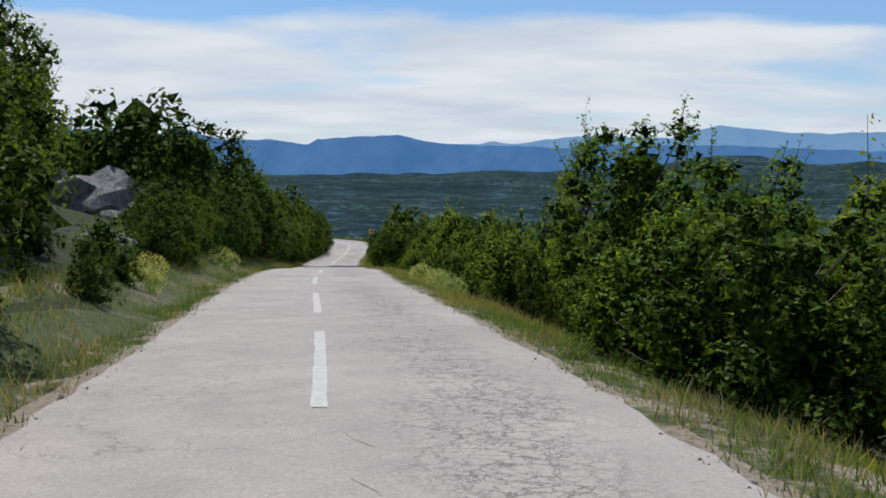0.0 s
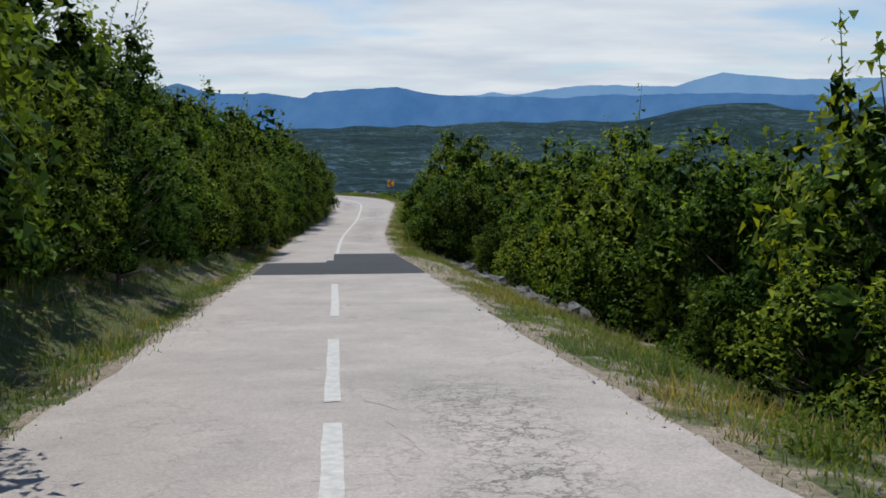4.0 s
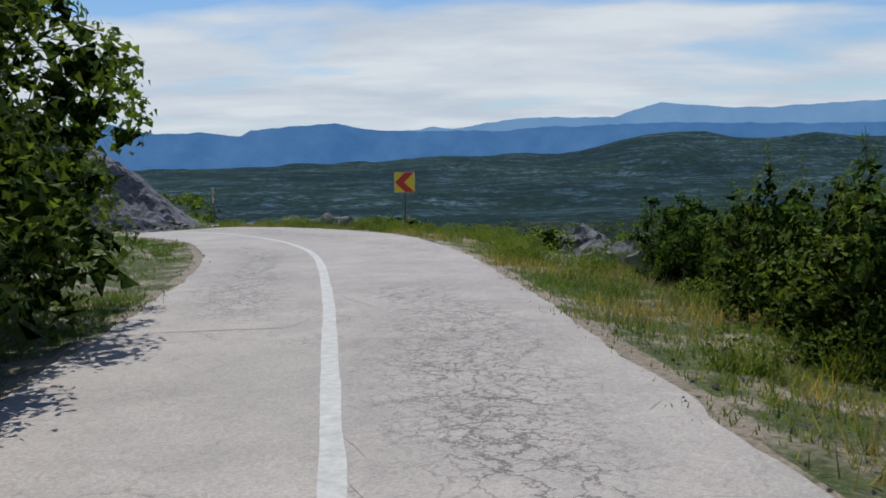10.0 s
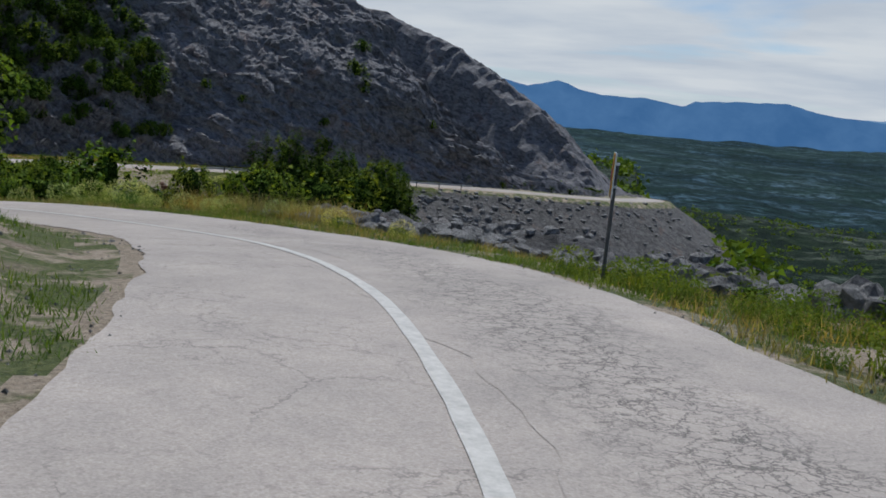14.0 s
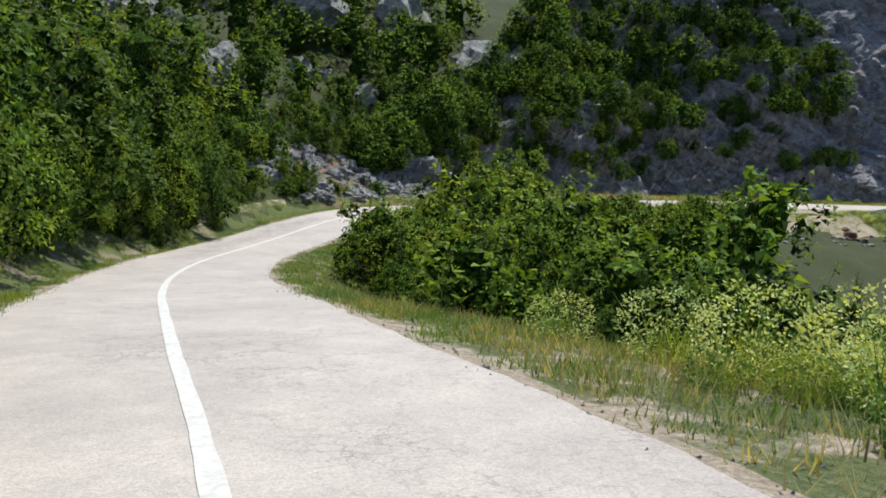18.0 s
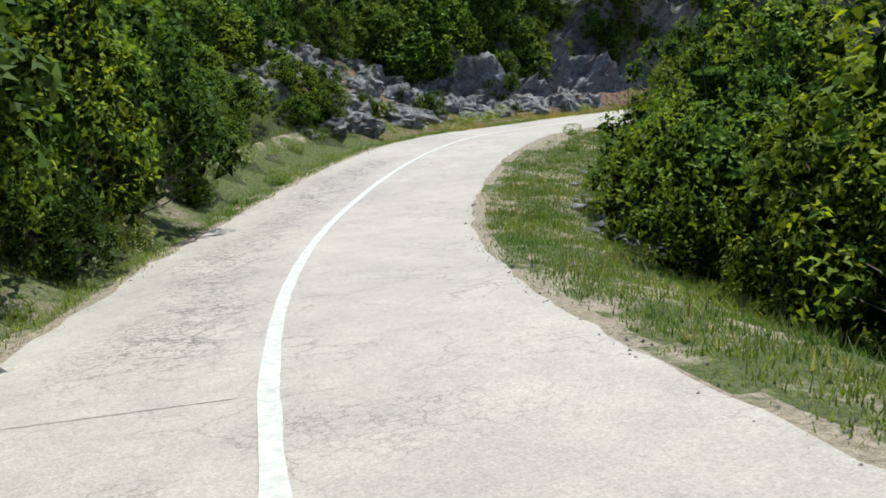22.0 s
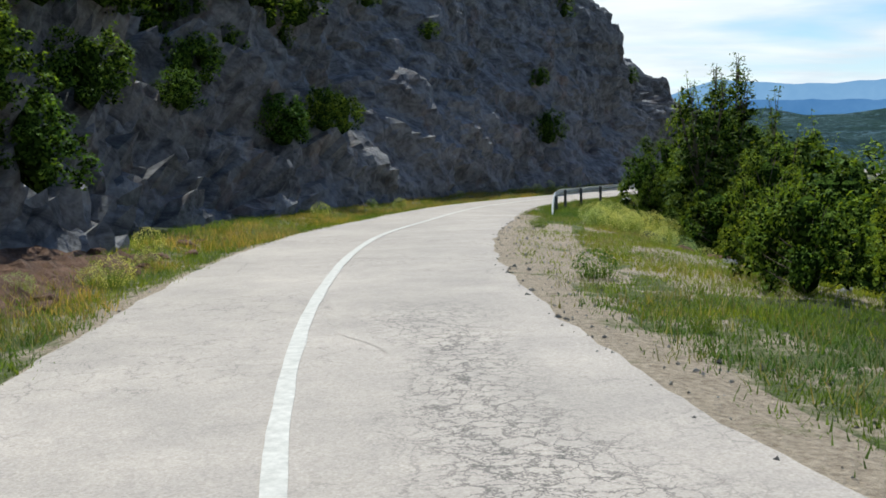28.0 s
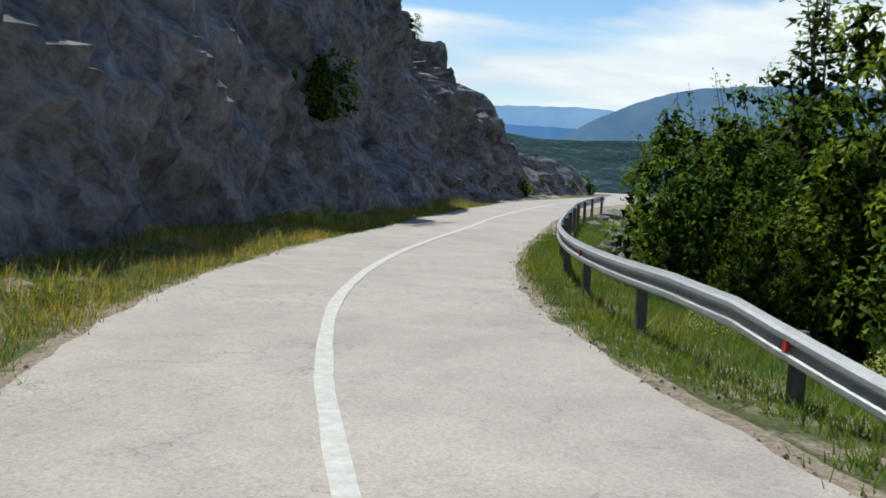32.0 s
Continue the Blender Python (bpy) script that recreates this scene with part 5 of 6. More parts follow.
CLIFF_BVH = BVHTree.FromPolygons([v.co for v in cliff_ob.data.vertices], [tuple(f.vertices) for f in cliff_ob.data.polygons])


def on_cliff(s, p):
    """The point of the broken rock face level with p, reached from the road."""
    out = at(s, -1) - at(s, 0)
    out.z = 0
    out.normalize()
    hit = CLIFF_BVH.ray_cast(p - out * 14, out, 40)[0]
    return None if hit is None else hit - out * 0.35


for _ in range(520):
    s = rt.uniform(254, 352) if rt.random() < 0.2 else rt.uniform(258, 308)
    if s > 308 and rt.random() < 0.95:
        continue
    p, ht = cliff_place(s, 1)
    if ht < 4:
        continue
    h = rt.uniform(0.42 if s < 286 else 0.25, 1.0) * ht
    if 262 < s < 294 and h < 6 and rt.random() < 0.8:
        continue
    p, ht = cliff_place(s, h)
    p = on_cliff(s, p)
    if p is None:
        continue
    i = rt.choice((3, 3, 2, 3, 1))
    FAR_PLACES.append(("bushes on the cliff", i, p.x, p.y, p.z - 0.5, rt.uniform(0.9, 3.4) / KINDS[i][2], rt.uniform(0, 6.28), 1.2))


def join_far():
    """Trees farther back, which nobody could tell apart, one mesh a wood."""
    sets = {}
    for g, i, x, y, z, sc, turn, wide in FAR_PLACES:
        sets.setdefault((g, KINDS[i][4].name), []).append((i, x, y, z, sc, turn, wide))
    cache = {}
    for (g, mname), items in sets.items():
        vs, fs, mi, base = [], [], [], 0
        for i, x, y, z, sc, turn, wide in items:
            if i not in cache:
                me = FAR[i][1]
                v = np.empty(len(me.vertices) * 3)
                me.vertices.foreach_get("co", v)
                idx = np.empty(len(me.polygons), int)
                me.polygons.foreach_get("material_index", idx)
                tri = np.empty(len(me.polygons) * 3, int)
                me.polygons.foreach_get("vertices", tri)
                cache[i] = (v.reshape(-1, 3), tri.reshape(-1, 3), idx)
            v = cache[i][0] * (sc * wide, sc * wide, sc)
            c, s = math.cos(turn), math.sin(turn)
            v = np.c_[v[:, 0] * c - v[:, 1] * s + x, v[:, 0] * s + v[:, 1] * c + y, v[:, 2] + z]
            vs.append(v)
            fs.append(cache[i][1] + base)
            mi.append(cache[i][2])
            base += len(v)
        ob = mesh_ob("wood", np.vstack(vs).tolist(), np.vstack(fs).tolist(), [bpy.data.materials[mname], M_INNER_SHADE])
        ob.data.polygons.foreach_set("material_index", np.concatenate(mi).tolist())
        tagged(ob, "green bushes growing over the rocks of the cliff" if "cliff" in g else "dense green wood of small oaks and hornbeams", "wood", g, "stuff")


join_far()


# ---------------------------------------------------------------- scrub on the valley slopes
def scrub(n, r0, r1, size, seed, label):
    rs = np.random.RandomState(seed)
    az = rs.uniform(-100, 22, n)
    r = r0 + (r1 - r0) * rs.rand(n) ** 1.4
    x, y = -20 - np.sin(np.radians(az)) * r, 160 + np.cos(np.radians(az)) * r
    keep = [i for i in range(n) if np.hypot(CK[:, 0] - x[i], CK[:, 1] - y[i]).min() > 16 and noise.noise(Vector((x[i] / 40, y[i] / 40, 0))) > -0.25 and gz(x[i], y[i]) < -24]
    cs = []
    for i in keep:
        k = 22 if r0 < 100 else 11
        c = rs.normal(size=(k, 3)) * (0.7, 0.7, 0.5) * size
        c[:, 2] = np.abs(c[:, 2]) + 0.2
        c += (x[i], y[i], gz(x[i], y[i]))
        cs.append(c)
    v, f = leaf_tris(np.vstack(cs), 0.8, size * 0.95, rs)
    tagged(mesh_ob("scrub", v.tolist(), f.tolist(), M_LEAF3 if seed % 2 else M_LEAF), label, "scrub", kind="stuff")


scrub(1500, 30, 160, 0.9, 3, "dark green scrub on the slope below the bend")
scrub(7000, 150, 800, 2.1, 4, "dark green scrub scattered over the valley")


# ---------------------------------------------------------------- grass on the verges
def blades(tufts, rs, h0, h1, n, width):
    """Thin leaning blades: tufts is an array of places, each with its own height factor."""
    m = len(tufts)
    p = np.repeat(tufts[:, :3], n, 0) + np.c_[rs.normal(size=(m * n, 2)) * 0.13, np.zeros(m * n)]
    h = rs.uniform(h0, h1, m * n) * np.repeat(tufts[:, 3], n) * 0.85
    a = rs.uniform(0, 6.283, m * n)
    lean = rs.uniform(0.2, 1.15, m * n) * h
    tip = p + np.c_[np.cos(a) * lean, np.sin(a) * lean, h]
    side = np.c_[-np.sin(a), np.cos(a), np.zeros(m * n)] * (width * rs.uniform(0.6, 1.4, m * n))[:, None]
    v = np.stack([p - side, p + side, tip], 1).reshape(-1, 3)
    return v, np.arange(len(v)).reshape(-1, 3)


def grass(name, side, s0, s1, per_m, e0, e1, mat, low, high, n, label, seed, thresh, freq=0.35, width=0.012):
    rs = np.random.RandomState(seed)
    rows = []
    for _ in range(int((s1 - s0) * per_m * (1.5 if mat is M_GRASS else 1.2))):
        s = rs.uniform(s0, s1)
        e = e0 + (e1 - e0) * rs.rand() ** 1.3
        p = verge_place(s, side, e) if e < 2.4 else at(s, side * ((rw(s) if side > 0 else -lw(s)) + e))
        if e >= 2.4:
            p.z = gz(p.x, p.y) + 0.02
        k = noise.noise(Vector((p.x * freq, p.y * freq, seed * 3.3))) + 0.35 * noise.noise(Vector((p.x * 1.7, p.y * 1.7, seed)))
        if k + 0.5 * min(1, e) < thresh - 0.12 or not clear_of_road(p.x, p.y, -0.02):
            continue
        if bare(s, side, e) and rs.rand() < 0.86:
            continue
        rows.append((p.x, p.y, p.z - 0.01, 0.55 + 0.45 * min(1, e / 0.6) + 0.4 * max(0, k)))
    v, f = blades(np.array(rows), rs, low, high, n, width)
    return tagged(mesh_ob(name, v.tolist(), f.tolist(), mat), label, "grass", kind="stuff")


G = "short green grass with weeds on the road verge"
D = "dry straw-coloured grass on the road verge"
for name, side, s0, s1, per, e0, e1, mat, lo, hi, seed, thresh in (
        ("grass_right", 1, -2, 142, 80, -0.05, 3.6, M_GRASS, 0.04, 0.16, 1, 0.1), ("grass_left", -1, -2, 140, 80, -0.05, 2.8, M_GRASS, 0.05, 0.19, 2, 0.03),
        ("grass_bend", 1, 138, 205, 110, 0.1, 7.5, M_GRASS, 0.05, 0.20, 3, 0.3), ("grass_inner", -1, 134, 190, 80, 0.1, 6.0, M_GRASS, 0.04, 0.17, 4, 0.5),
        ("grass_by_edge", 1, 233, 276, 180, 0.45, 5.5, M_GRASS, 0.04, 0.14, 25, 0.0), ("grass_lower_right", 1, 200, 233, 190, -0.03, 5.5, M_GRASS, 0.04, 0.14, 5, -0.05), ("grass_by_gravel", 1, 274, 302, 150, 0.5, 6.5, M_GRASS, 0.04, 0.13, 15, 0.25), ("grass_by_rail", 1, 300, 345, 170, 0.15, 4, M_GRASS, 0.05, 0.2, 16, -0.05), ("grass_lower_left", -1, 186, 350, 105, -0.03, 3.6, M_GRASS, 0.05, 0.2, 6, -0.1),
        ("straw_right", 1, -2, 142, 22, 0.1, 3.4, M_STRAW, 0.12, 0.36, 7, 0.35), ("straw_left", -1, -2, 140, 14, 0.1, 2.6, M_STRAW, 0.12, 0.38, 8, 0.35),
        ("straw_bend", 1, 136, 205, 60, 0.1, 7.0, M_STRAW, 0.08, 0.30, 9, 0.4), ("straw_lower_right", 1, 186, 345, 16, 0.15, 4.5, M_STRAW, 0.1, 0.3, 10, 0.4),
        ("straw_lower_left", -1, 255, 350, 36, 0.1, 2.4, M_STRAW, 0.12, 0.36, 12, 0.2)):
    grass(name, side, s0, s1, per, e0, e1, mat, lo, hi, 8, D if mat is M_STRAW else G, seed, thresh, 0.22 if mat is M_STRAW else 0.4, 0.008)


# ---------------------------------------------------------------- flowering plants
def bloom_mesh(seed, r, h, n, mat, leaf):
    rs = np.random.RandomState(seed)
    u = rs.normal(size=(n, 3))
    u /= np.linalg.norm(u, axis=1)[:, None]
    u *= rs.uniform(0.55, 1.0, n)[:, None] ** 0.5
    pos = u * (r, r, h * 0.55) + (0, 0, h * 0.5)
    pos += 0.1 * r * np.array([noise.noise_vector(Vector(tuple(p * 6))) for p in pos])
    v, f = leaf_quads(pos, 0.6, leaf, rs, 0.5)
    me = bpy.data.meshes.new("blossom")
    me.from_pydata(v.tolist(), [], f.tolist())
    me.materials.append(mat)
    t, b = blades(np.tile((0, 0, 0, 1.0), (18, 1)), rs, h * 0.6, h * 1.0, 4, 0.01)
    ms = bpy.data.meshes.new("stalk")
    ms.from_pydata(t.tolist(), [], b.tolist())
    ms.materials.append(M_GRASS)
    return me, ms


BLOOMS = [bloom_mesh(k, 0.5, 0.75, 1100, M_BLOOM, 0.038) for k in range(2)] + [bloom_mesh(7, 0.45, 0.55, 380, M_GRASS, 0.07)]
bloom_proto = {}


def bloom(s, side, e, size, kind, label="pale yellow flowering bush in the verge grass"):
    p = verge_place(s, side, e) if e < 2.4 else at(s, side * ((rw(s) if side > 0 else -lw(s)) + e))
    if e >= 2.4:
        p.z = gz(p.x, p.y)
    m = Matrix.LocRotScale(p, Euler((0, 0, s * 1.7)), None)
    if kind not in bloom_proto:
        root = new("flowering_plant" if kind < 2 else "leafy_weed")
        for nm, me in zip(("blossom" if kind < 2 else "foliage", "stalk"), BLOOMS[kind]):
            o = new(nm, me)
            o.parent = root
        tagged(root, label, "plant", "plants in the verge")
        bloom_proto[kind] = root
        root.matrix_basis = m
    else:
        root = copy_thing(bloom_proto[kind], m)
    root.scale = (size, size, size * 0.95)


rb = random.Random(21)
for s, side, e, size in ((22, -1, 1.3, 0.9), (24, -1, 1.6, 1.1), (26, 1, 1.0, 0.8), (29, 1, 1.2, 1.0), (33, 1, 1.4, 1.0), (36, 1, 1.2, 1.1), (38, 1, 2.2, 1.2), (40, -1, 1.2, 1.2), (41.5, -1, 1.6, 1.1), (43, 1, 1.7, 1.0),
                         (192.5, 1, 3.0, 1.5), (193.5, 1, 3.6, 1.7), (194.6, 1, 3.0, 1.5), (196, 1, 2.8, 1.3), (190, 1, 3.0, 1.0), (198, 1, 2.4, 1.0), (232.6, -1, 0.9, 1.0), (233.4, -1, 1.1, 0.8), (305, 1, 4.2, 1.2), (306.4, 1, 4.6, 1.4),
                         (307.6, 1, 3.6, 1.2), (300, 1, 3.4, 1.0), (297.5, 1, 2.8, 0.9), (312, 1, 2.6, 0.9), (180, 1, 1.8, 0.7), (183, 1, 2.2, 0.8)):
    bloom(s, side, e, size, rb.randint(0, 1))
for _ in range(90):
    s = rb.uniform(0, 345)
    side = rb.choice((-1, 1))
    bloom(s, side, rb.uniform(0.5, 2.3), rb.uniform(0.35, 0.9), 2, "low leafy green weed in the verge grass")
for _ in range(22):
    s = rb.uniform(298, 312)
    bloom(s, 1, rb.uniform(2.6, 7.0), rb.uniform(0.7, 1.3), rb.randint(0, 1))
for _ in range(30):
    s = rb.uniform(186, 197)
    bloom(s, 1, rb.uniform(2.4, 5.0), rb.uniform(0.5, 1.0), rb.choice((0, 1, 2)))
for _ in range(120):
    s = rb.uniform(138, 174)
    bloom(s, 1, rb.uniform(0.6, 5.0), rb.uniform(0.4, 1.0), 2, "low leafy green weed in the verge grass")
for _ in range(26):
    s = rb.uniform(255, 345)
    bloom(s, -1, rb.uniform(0.8, 2.2), rb.uniform(0.4, 0.9), rb.randint(0, 1))


# ---------------------------------------------------------------- signs
def box(bm, x0, x1, y0, y1, z0, z1):
    m = Matrix.LocRotScale(((x0 + x1) / 2, (y0 + y1) / 2, (z0 + z1) / 2), None, (x1 - x0, y1 - y0, z1 - z0))
    return bmesh.ops.create_cube(bm, size=1.0, matrix=m)["verts"]


def chevron_sign(x, y, zc, size, az, label):
    """Square chevron board on a post; its face looks towards az degrees left of +y."""
    root = new("chevron_sign")
    zb = gz(x, y)
    root.matrix_basis = pose(x, y, zb, 0, 0, az + 180)
    h = zc - zb
    a = size / 2
    bm = bmesh.new()
    bmesh.ops.create_cone(bm, cap_ends=True, segments=14, radius1=0.032, radius2=0.032, depth=h + a * 0.6 + 0.4, matrix=Matrix.Translation((0, 0.045, (h + a * 0.6 - 0.4) / 2)))
    part("post", bm, M_POST, root)
    bm = bmesh.new()
    vs = box(bm, -a, a, -0.012, 0.012, h - a, h + a)
    bmesh.ops.bevel(bm, geom=[e for e in bm.edges if abs(e.verts[0].co.y - e.verts[1].co.y) > 0.02], offset=0.025, segments=3, affect="EDGES")
    part("board", bm, M_STEEL, root, "grey metal board")
    bm = bmesh.new()
    box(bm, -a + 0.012, a - 0.012, -0.0145, -0.0125, h - a + 0.012, h + a - 0.012)
    part("face", bm, M_YELLOW, root, "yellow reflective face")
    bm = bmesh.new()
    w = size * 0.46
    pts = [(-a * 0.96, h), (a * 0.0 + 0.02, h + a * 0.97), (a * 0.0 + 0.02 + w, h + a * 0.97), (-a * 0.96 + w, h), (a * 0.0 + 0.02 + w, h - a * 0.97), (a * 0.0 + 0.02, h - a * 0.97)]
    pts = [(min(px, a * 0.97), pz) for px, pz in pts]
    for half in (((0, 1, 2, 3)), ((0, 3, 4, 5))):
        lo = [bm.verts.new((pts[i][0], -0.0165, pts[i][1])) for i in half]
        bm.faces.new(lo)
    bmesh.ops.remove_doubles(bm, verts=bm.verts, dist=1e-5)
    part("chevron", bm, M_RED, root, "red arrow pointing along the bend")
    for dz in (-a * 0.5, a * 0.5):
        bm = bmesh.new()
        box(bm, -0.06, 0.06, 0.012, 0.085, h + dz - 0.02, h + dz + 0.02)
        part("clamp", bm, M_STEEL, root)
    return tagged(root, label, "road sign", "chevron signs on the bend")


chevron_sign(-11.71, 160.23, -9.71, 0.74, 177, "yellow board with red chevron on a thin post")
chevron_sign(-20.9, 173.4, -10.55, 0.74, 104, "yellow chevron board turned to the lower road, on a thin post")


# ---------------------------------------------------------------- guard rail
def guard_rail(s0, s1):
    root = new("guard_rail")
    p0 = at(s0, rw(s0) + 1.2)
    root.location = p0
    inv = Matrix.Translation(-p0)
    prof = [(0.0, 0.155), (0.035, 0.12), (0.08, 0.105), (0.08, 0.06), (0.03, 0.03), (0.0, 0.0), (0.03, -0.03), (0.08, -0.06), (0.08, -0.105), (0.035, -0.12), (0.0, -0.155)]

    def rail(s):
        e = float(np.interp(s, (s0, s0 + 6, s1), (1.25, 0.95, 0.85)))
        top = float(np.interp(s, (s0, s0 + 5.0, s0 + 6.5), (-0.16, 0.55, 0.62)))
        q = rw(s) + e
        p = at(s, q)
        return p, top, q

    step = 4.0
    k = 0
    s = s0
    while s < s1:
        e = min(s + step + 0.15, s1)
        bm = bmesh.new()
        rows = []
        n = 9
        for i in range(n):
            t = s + (e - s) * i / (n - 1)
            p, top, q = rail(t)
            inward = (at(t, q - 1) - at(t, q))
            inward.z = 0
            rows.append([bm.verts.new(inv @ (p + inward * (y + (0.004 if k % 2 else 0)) + Vector((0, 0, top + z)))) for y, z in prof])
        for a, b in zip(rows, rows[1:]):
            for i in range(len(prof) - 1):
                bm.faces.new((a[i], b[i], b[i + 1], a[i + 1]))
        bmesh.ops.solidify(bm, geom=list(bm.faces), thickness=0.004)
        beam = part("beam", bm, M_STEEL, root)
        p, top, q = rail(min(s + 0.1, s1))
        if top > 0.3:
            bm = bmesh.new()
            g = gz(p.x, p.y)
            box(bm, -0.045, 0.045, -0.06, 0.06, g - 0.4, p.z + top + 0.12)
            post = part("post", bm, M_POST, root)
            i = int(np.searchsorted(LS, s))
            ang = math.atan2(TAN[i, 1], TAN[i, 0])
            off = at(s, q + 0.07) - p0
            post.matrix_basis = Matrix.Translation((off.x, off.y, -p0.z)) @ Matrix.Rotation(ang, 4, "Z")
            if k % 2:
                bm = bmesh.new()
                box(bm, -0.035, 0.035, -0.02, 0.02, -0.05, 0.05)
                r = part("reflector", bm, M_RED, root, "small red reflector")
                off = at(s, q - 0.05) - p0
                r.matrix_basis = Matrix.Translation((off.x, off.y, p.z - p0.z + top)) @ Matrix.Rotation(ang, 4, "Z")
        s += step
        k += 1
    return tagged(root, "galvanised steel guard rail along the outer edge of the road", "guard rail")


guard_rail(302.0, 352.0)

# ---------------------------------------------------------------- earth bank, stones and rubble
re_ = random.Random(31)
def earth_bank(s0, s1):
    """A slumped bank of red earth at the foot of the rocks."""
    verts, faces, m = [], [], 16
    n = int((s1 - s0) / 0.2) + 1
    for i in range(n):
        s = s0 + i * 0.2
        f = (s - s0) / (s1 - s0)
        top = 0.75 * math.sin(math.pi * min(1, f * 1.0)) ** 0.6 * (0.75 + 0.5 * noise.noise(Vector((s * 0.35, 0, 9))))
        for k in range(m):
            u = k / (m - 1)
            e = 1.05 + 0.25 * noise.noise(Vector((s * 0.5, 3, 1))) + 2.6 * u
            p = at(s, lw(s) - e)
            z = top * u ** 0.75 + (0.22 * noise.fractal(Vector((p.x * 1.6, p.y * 1.6, 4)), 0.8, 2.0, 4) + 0.1 * noise.noise(Vector((p.x * 5, p.y * 5, 1)))) * min(1, u * 5)
            base = gz(p.x, p.y)
            if e < 2.4:
                base = max(base, verge_place(s, -1, e).z)
            p.z = base - 0.05 + z
            verts.append(p)
    for i in range(n - 1):
        for k in range(m - 1):
            q = i * m + k
            faces.append((q, q + m, q + m + 1, q + 1))
    return tagged(mesh_ob("earth_bank", verts, faces, M_EARTH), "slumped bank of bare red-brown earth", "earth bank", kind="structure")


def rubble_berm(s0, s1):
    """Tipped rubble that stands as a low ridge along the rim of the bend."""
    verts, faces, m = [], [], 14
    n = int((s1 - s0) / 0.25) + 1
    for i in range(n):
        s = s0 + i * 0.25
        f = (s - s0) / (s1 - s0)
        top = BERM * min(1, f * 5, (1 - f) * 5) * (0.75 + 0.6 * noise.noise(Vector((s * 0.5, 2, 9))))
        for k in range(m):
            u = k / (m - 1)
            e = 3.6 + 5.0 * u
            p = at(s, rw(s) + e)
            p.z = gz(p.x, p.y) - 0.08 + top * math.sin(math.pi * u) + 0.2 * noise.fractal(Vector((p.x * 1.5, p.y * 1.5, 4)), 0.8, 2.0, 4) * min(1, 5 * u, 5 * (1 - u))
            verts.append(p)
            if i % 2 == 0 and k % 2 == 1 and re_.random() < 0.8:
                sz = re_.uniform(0.08, 0.5) * re_.uniform(0.4, 1)
                RUBBLE.append((p.x + re_.uniform(-0.2, 0.2), p.y + re_.uniform(-0.2, 0.2), p.z + sz * 0.1, sz, re_.uniform(0, 6.28), re_.randint(0, 3)))
    for i in range(n - 1):
        for k in range(m - 1):
            q = i * m + k
            faces.append((q, q + 1, q + m + 1, q + m))
    return tagged(mesh_ob("rubble_berm", verts, faces, M_BANK), "low ridge of tipped grey limestone rubble", "rubble", kind="structure")


BERM = 0.7
earth_bank(262, 283)
rubble_berm(171.5, 188)
for _ in range(60):
    s = re_.uniform(264, 288)
    p = at(s, lw(s) - re_.uniform(1.0, 2.6))
    rock(p.x, p.y, re_.uniform(0.12, 0.4), re_, "red earth bank", "clod of red-brown earth at the foot of the rocks", ROCKS_EARTH, 0.3, "earth_clod")
for _ in range(70):
    s = re_.uniform(322, 352)
    p = at(s, rw(s) + re_.uniform(2.0, 9.0))
    rock(p.x, p.y, re_.uniform(0.3, 0.9), re_, "rubble below the cliff road", "broken limestone rubble on the bank")
for dx, dy, sz in ((0, 0, 0.9), (0.9, 0.5, 0.6), (-0.8, 0.4, 0.5), (0.3, -0.8, 0.4)):
    rock(-86.8 + dx, 247.7 + dy, sz, re_, "red boulders by the trees", "red-brown boulder beside the trees", ROCKS_EARTH, 0.2)


def pebbles(n, seed):
    rs = np.random.RandomState(seed)
    vs, fs = [], []
    base = np.array(((1, 0, 0), (-0.5, 0.9, 0), (-0.5, -0.9, 0), (0.1, 0.1, 0.8), (0, 0, -0.4)))
    tri = np.array(((0, 1, 3), (1, 2, 3), (2, 0, 3), (1, 0, 4), (2, 1, 4), (0, 2, 4)))
    k = 0
    for _ in range(n):
        s = rs.uniform(-2, 348)
        side = 1 if rs.rand() < 0.65 else -1
        p = verge_place(s, side, rs.uniform(-0.15, 1.0) ** 1 if rs.rand() < 0.7 else rs.uniform(1, 2.3))
        sz = rs.uniform(0.010, 0.03) * (2.2 if rs.rand() < 0.05 else 1)
        a = rs.uniform(0, 6.28)
        c, sn = math.cos(a), math.sin(a)
        v = base * sz * rs.uniform(0.6, 1.4, (5, 3))
        v = np.c_[v[:, 0] * c - v[:, 1] * sn, v[:, 0] * sn + v[:, 1] * c, v[:, 2]] + (p.x, p.y, p.z + 0.01)
        vs.append(v)
        fs.append(tri + k)
        k += 5
    tagged(mesh_ob("gravel", np.vstack(vs).tolist(), np.vstack(fs).tolist(), M_ROCK), "loose pale gravel along the road's edge", "gravel", kind="stuff")


pebbles(7500, 41)


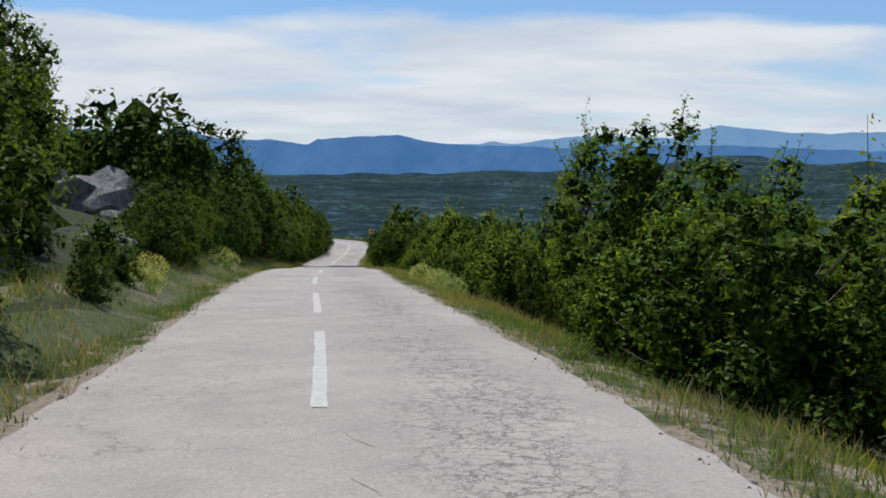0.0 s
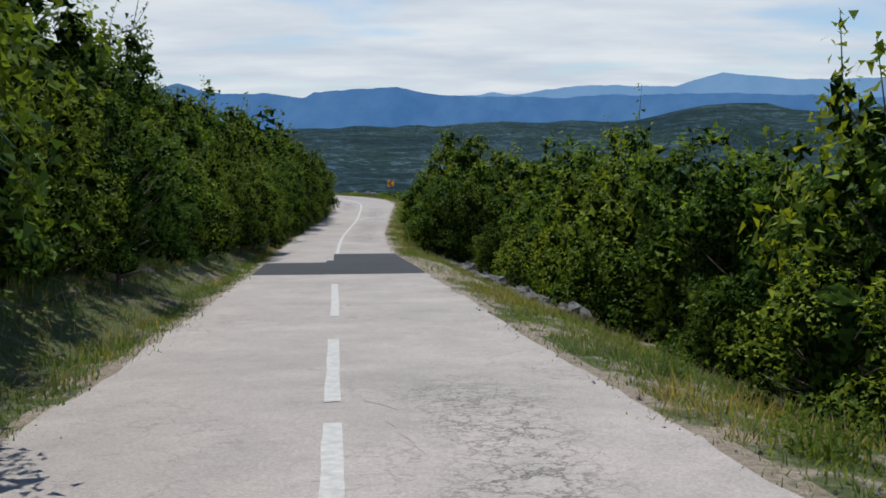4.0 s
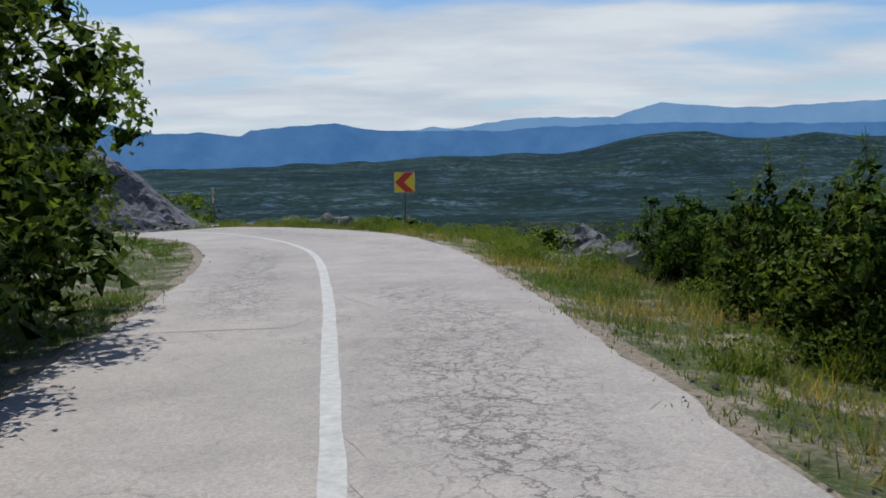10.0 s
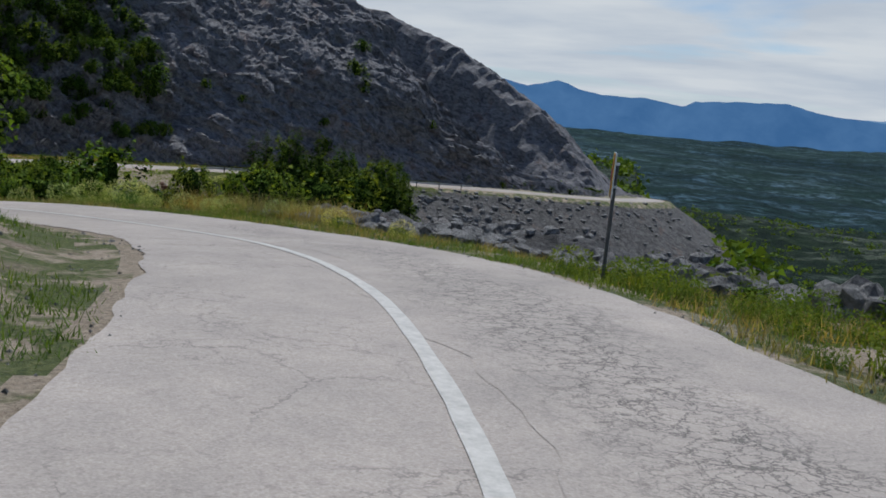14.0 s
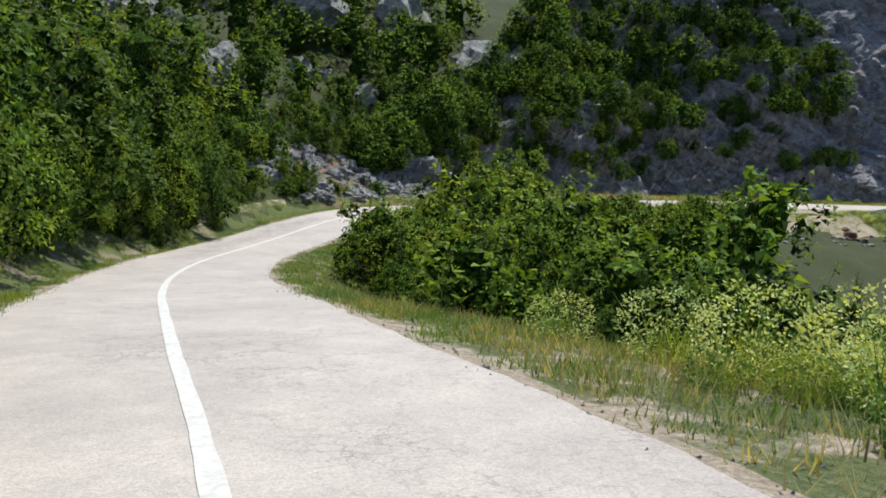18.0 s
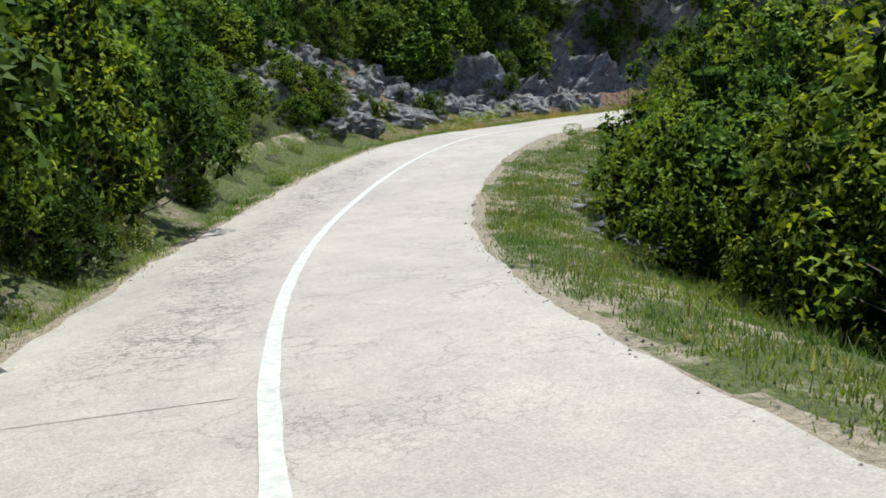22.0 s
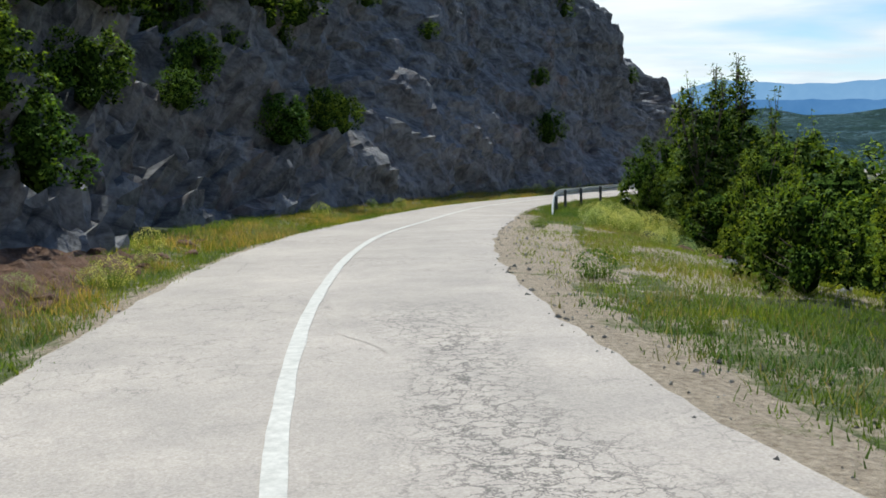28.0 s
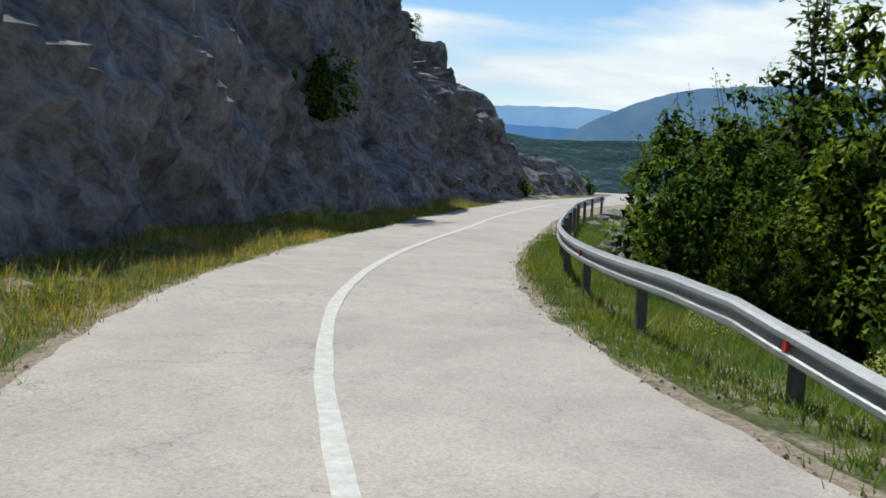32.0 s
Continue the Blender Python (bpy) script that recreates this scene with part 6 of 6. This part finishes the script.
def join_rubble():
    vs, fs, base = [], [], 0
    cache = []
    for me in STONES:
        v = np.empty(len(me.vertices) * 3)
        me.vertices.foreach_get("co", v)
        cache.append((v.reshape(-1, 3), np.array([tuple(p.vertices) for p in me.polygons])))
    for x, y, z, sz, turn, k in RUBBLE:
        v, f = cache[k]
        c, s = math.cos(turn), math.sin(turn)
        v = v * sz
        vs.append(np.c_[v[:, 0] * c - v[:, 1] * s + x, v[:, 0] * s + v[:, 1] * c + y, v[:, 2] + z])
        fs.append(f + base)
        base += len(v)
    tagged(mesh_ob("rubble", np.vstack(vs).tolist(), np.vstack(fs).tolist(), M_ROCK), "small broken limestone beside the road", "rubble", kind="stuff")



# rubble tipped over the rim of the bend and below the cliff road
for s0, s1, e0, e1, a, c, n in ((171, 188, 3.4, 9.0, 0.2, 0.75, 260), (139, 158, 3.0, 7.0, 0.06, 0.3, 160), (318, 362, 1.6, 16, 0.2, 0.9, 190), (338, 392, 0.9, 20, 0.2, 1.0, 260), (60, 100, 2.4, 4.6, 0.1, 0.3, 70), (278, 300, 5.5, 8.5, 0.1, 0.4, 60), (232, 246, 2.2, 4.2, 0.12, 0.4, 60)):
    for _ in range(n):
        s = re_.uniform(s0, s1)
        p = at(s, rw(s) + re_.uniform(e0, e1))
        if clear_of_road(p.x, p.y, 1.0):
            sz = re_.uniform(a, c) * re_.uniform(0.6, 1.0)
            RUBBLE.append((p.x, p.y, gz(p.x, p.y) + sz * 0.15, sz, re_.uniform(0, 6.28), re_.randint(0, 3)))
join_rubble()
grass("tall_straw", 1, 184, 191, 30, 3.0, 4.6, M_STRAW, 0.5, 1.0, 9, "tall dry feathery grass beside the bend", 51, -0.5, 0.2, 0.008)

# bushes and tufts that cling to the cliff's ledges
rc = random.Random(77)
LEDGE = []
for _ in range(150):
    s = rc.uniform(262, 350) if rc.random() < 0.06 else rc.uniform(262, 309)
    hw, ht, foot = (float(np.interp(s, *zip(*t))) for t in (WALL_H, TOTAL_H, CLIFF_FOOT))
    h = rc.uniform(0.15, 1.0) * (hw + 5)
    back = wall_lean(s) * min(h, hw) + 0.75 * max(0, h - hw)
    base = at(s, lw(s) - foot - back + 0.3)
    base.z += h
    base = on_cliff(s, base)
    if base is None:
        continue
    LEDGE.append((base.x, base.y, base.z - 0.2, rc.uniform(0.25, 0.75), rc.uniform(0, 6.28)))
FAR_PLACES.clear()
FAR_PLACES.extend(("bushes on the ledges", rc.choice((3, 3, 1, 3)), x, y, z, sc, turn, 1.1) for x, y, z, sc, turn in LEDGE)
FAR[:] = LIGHT
join_far()
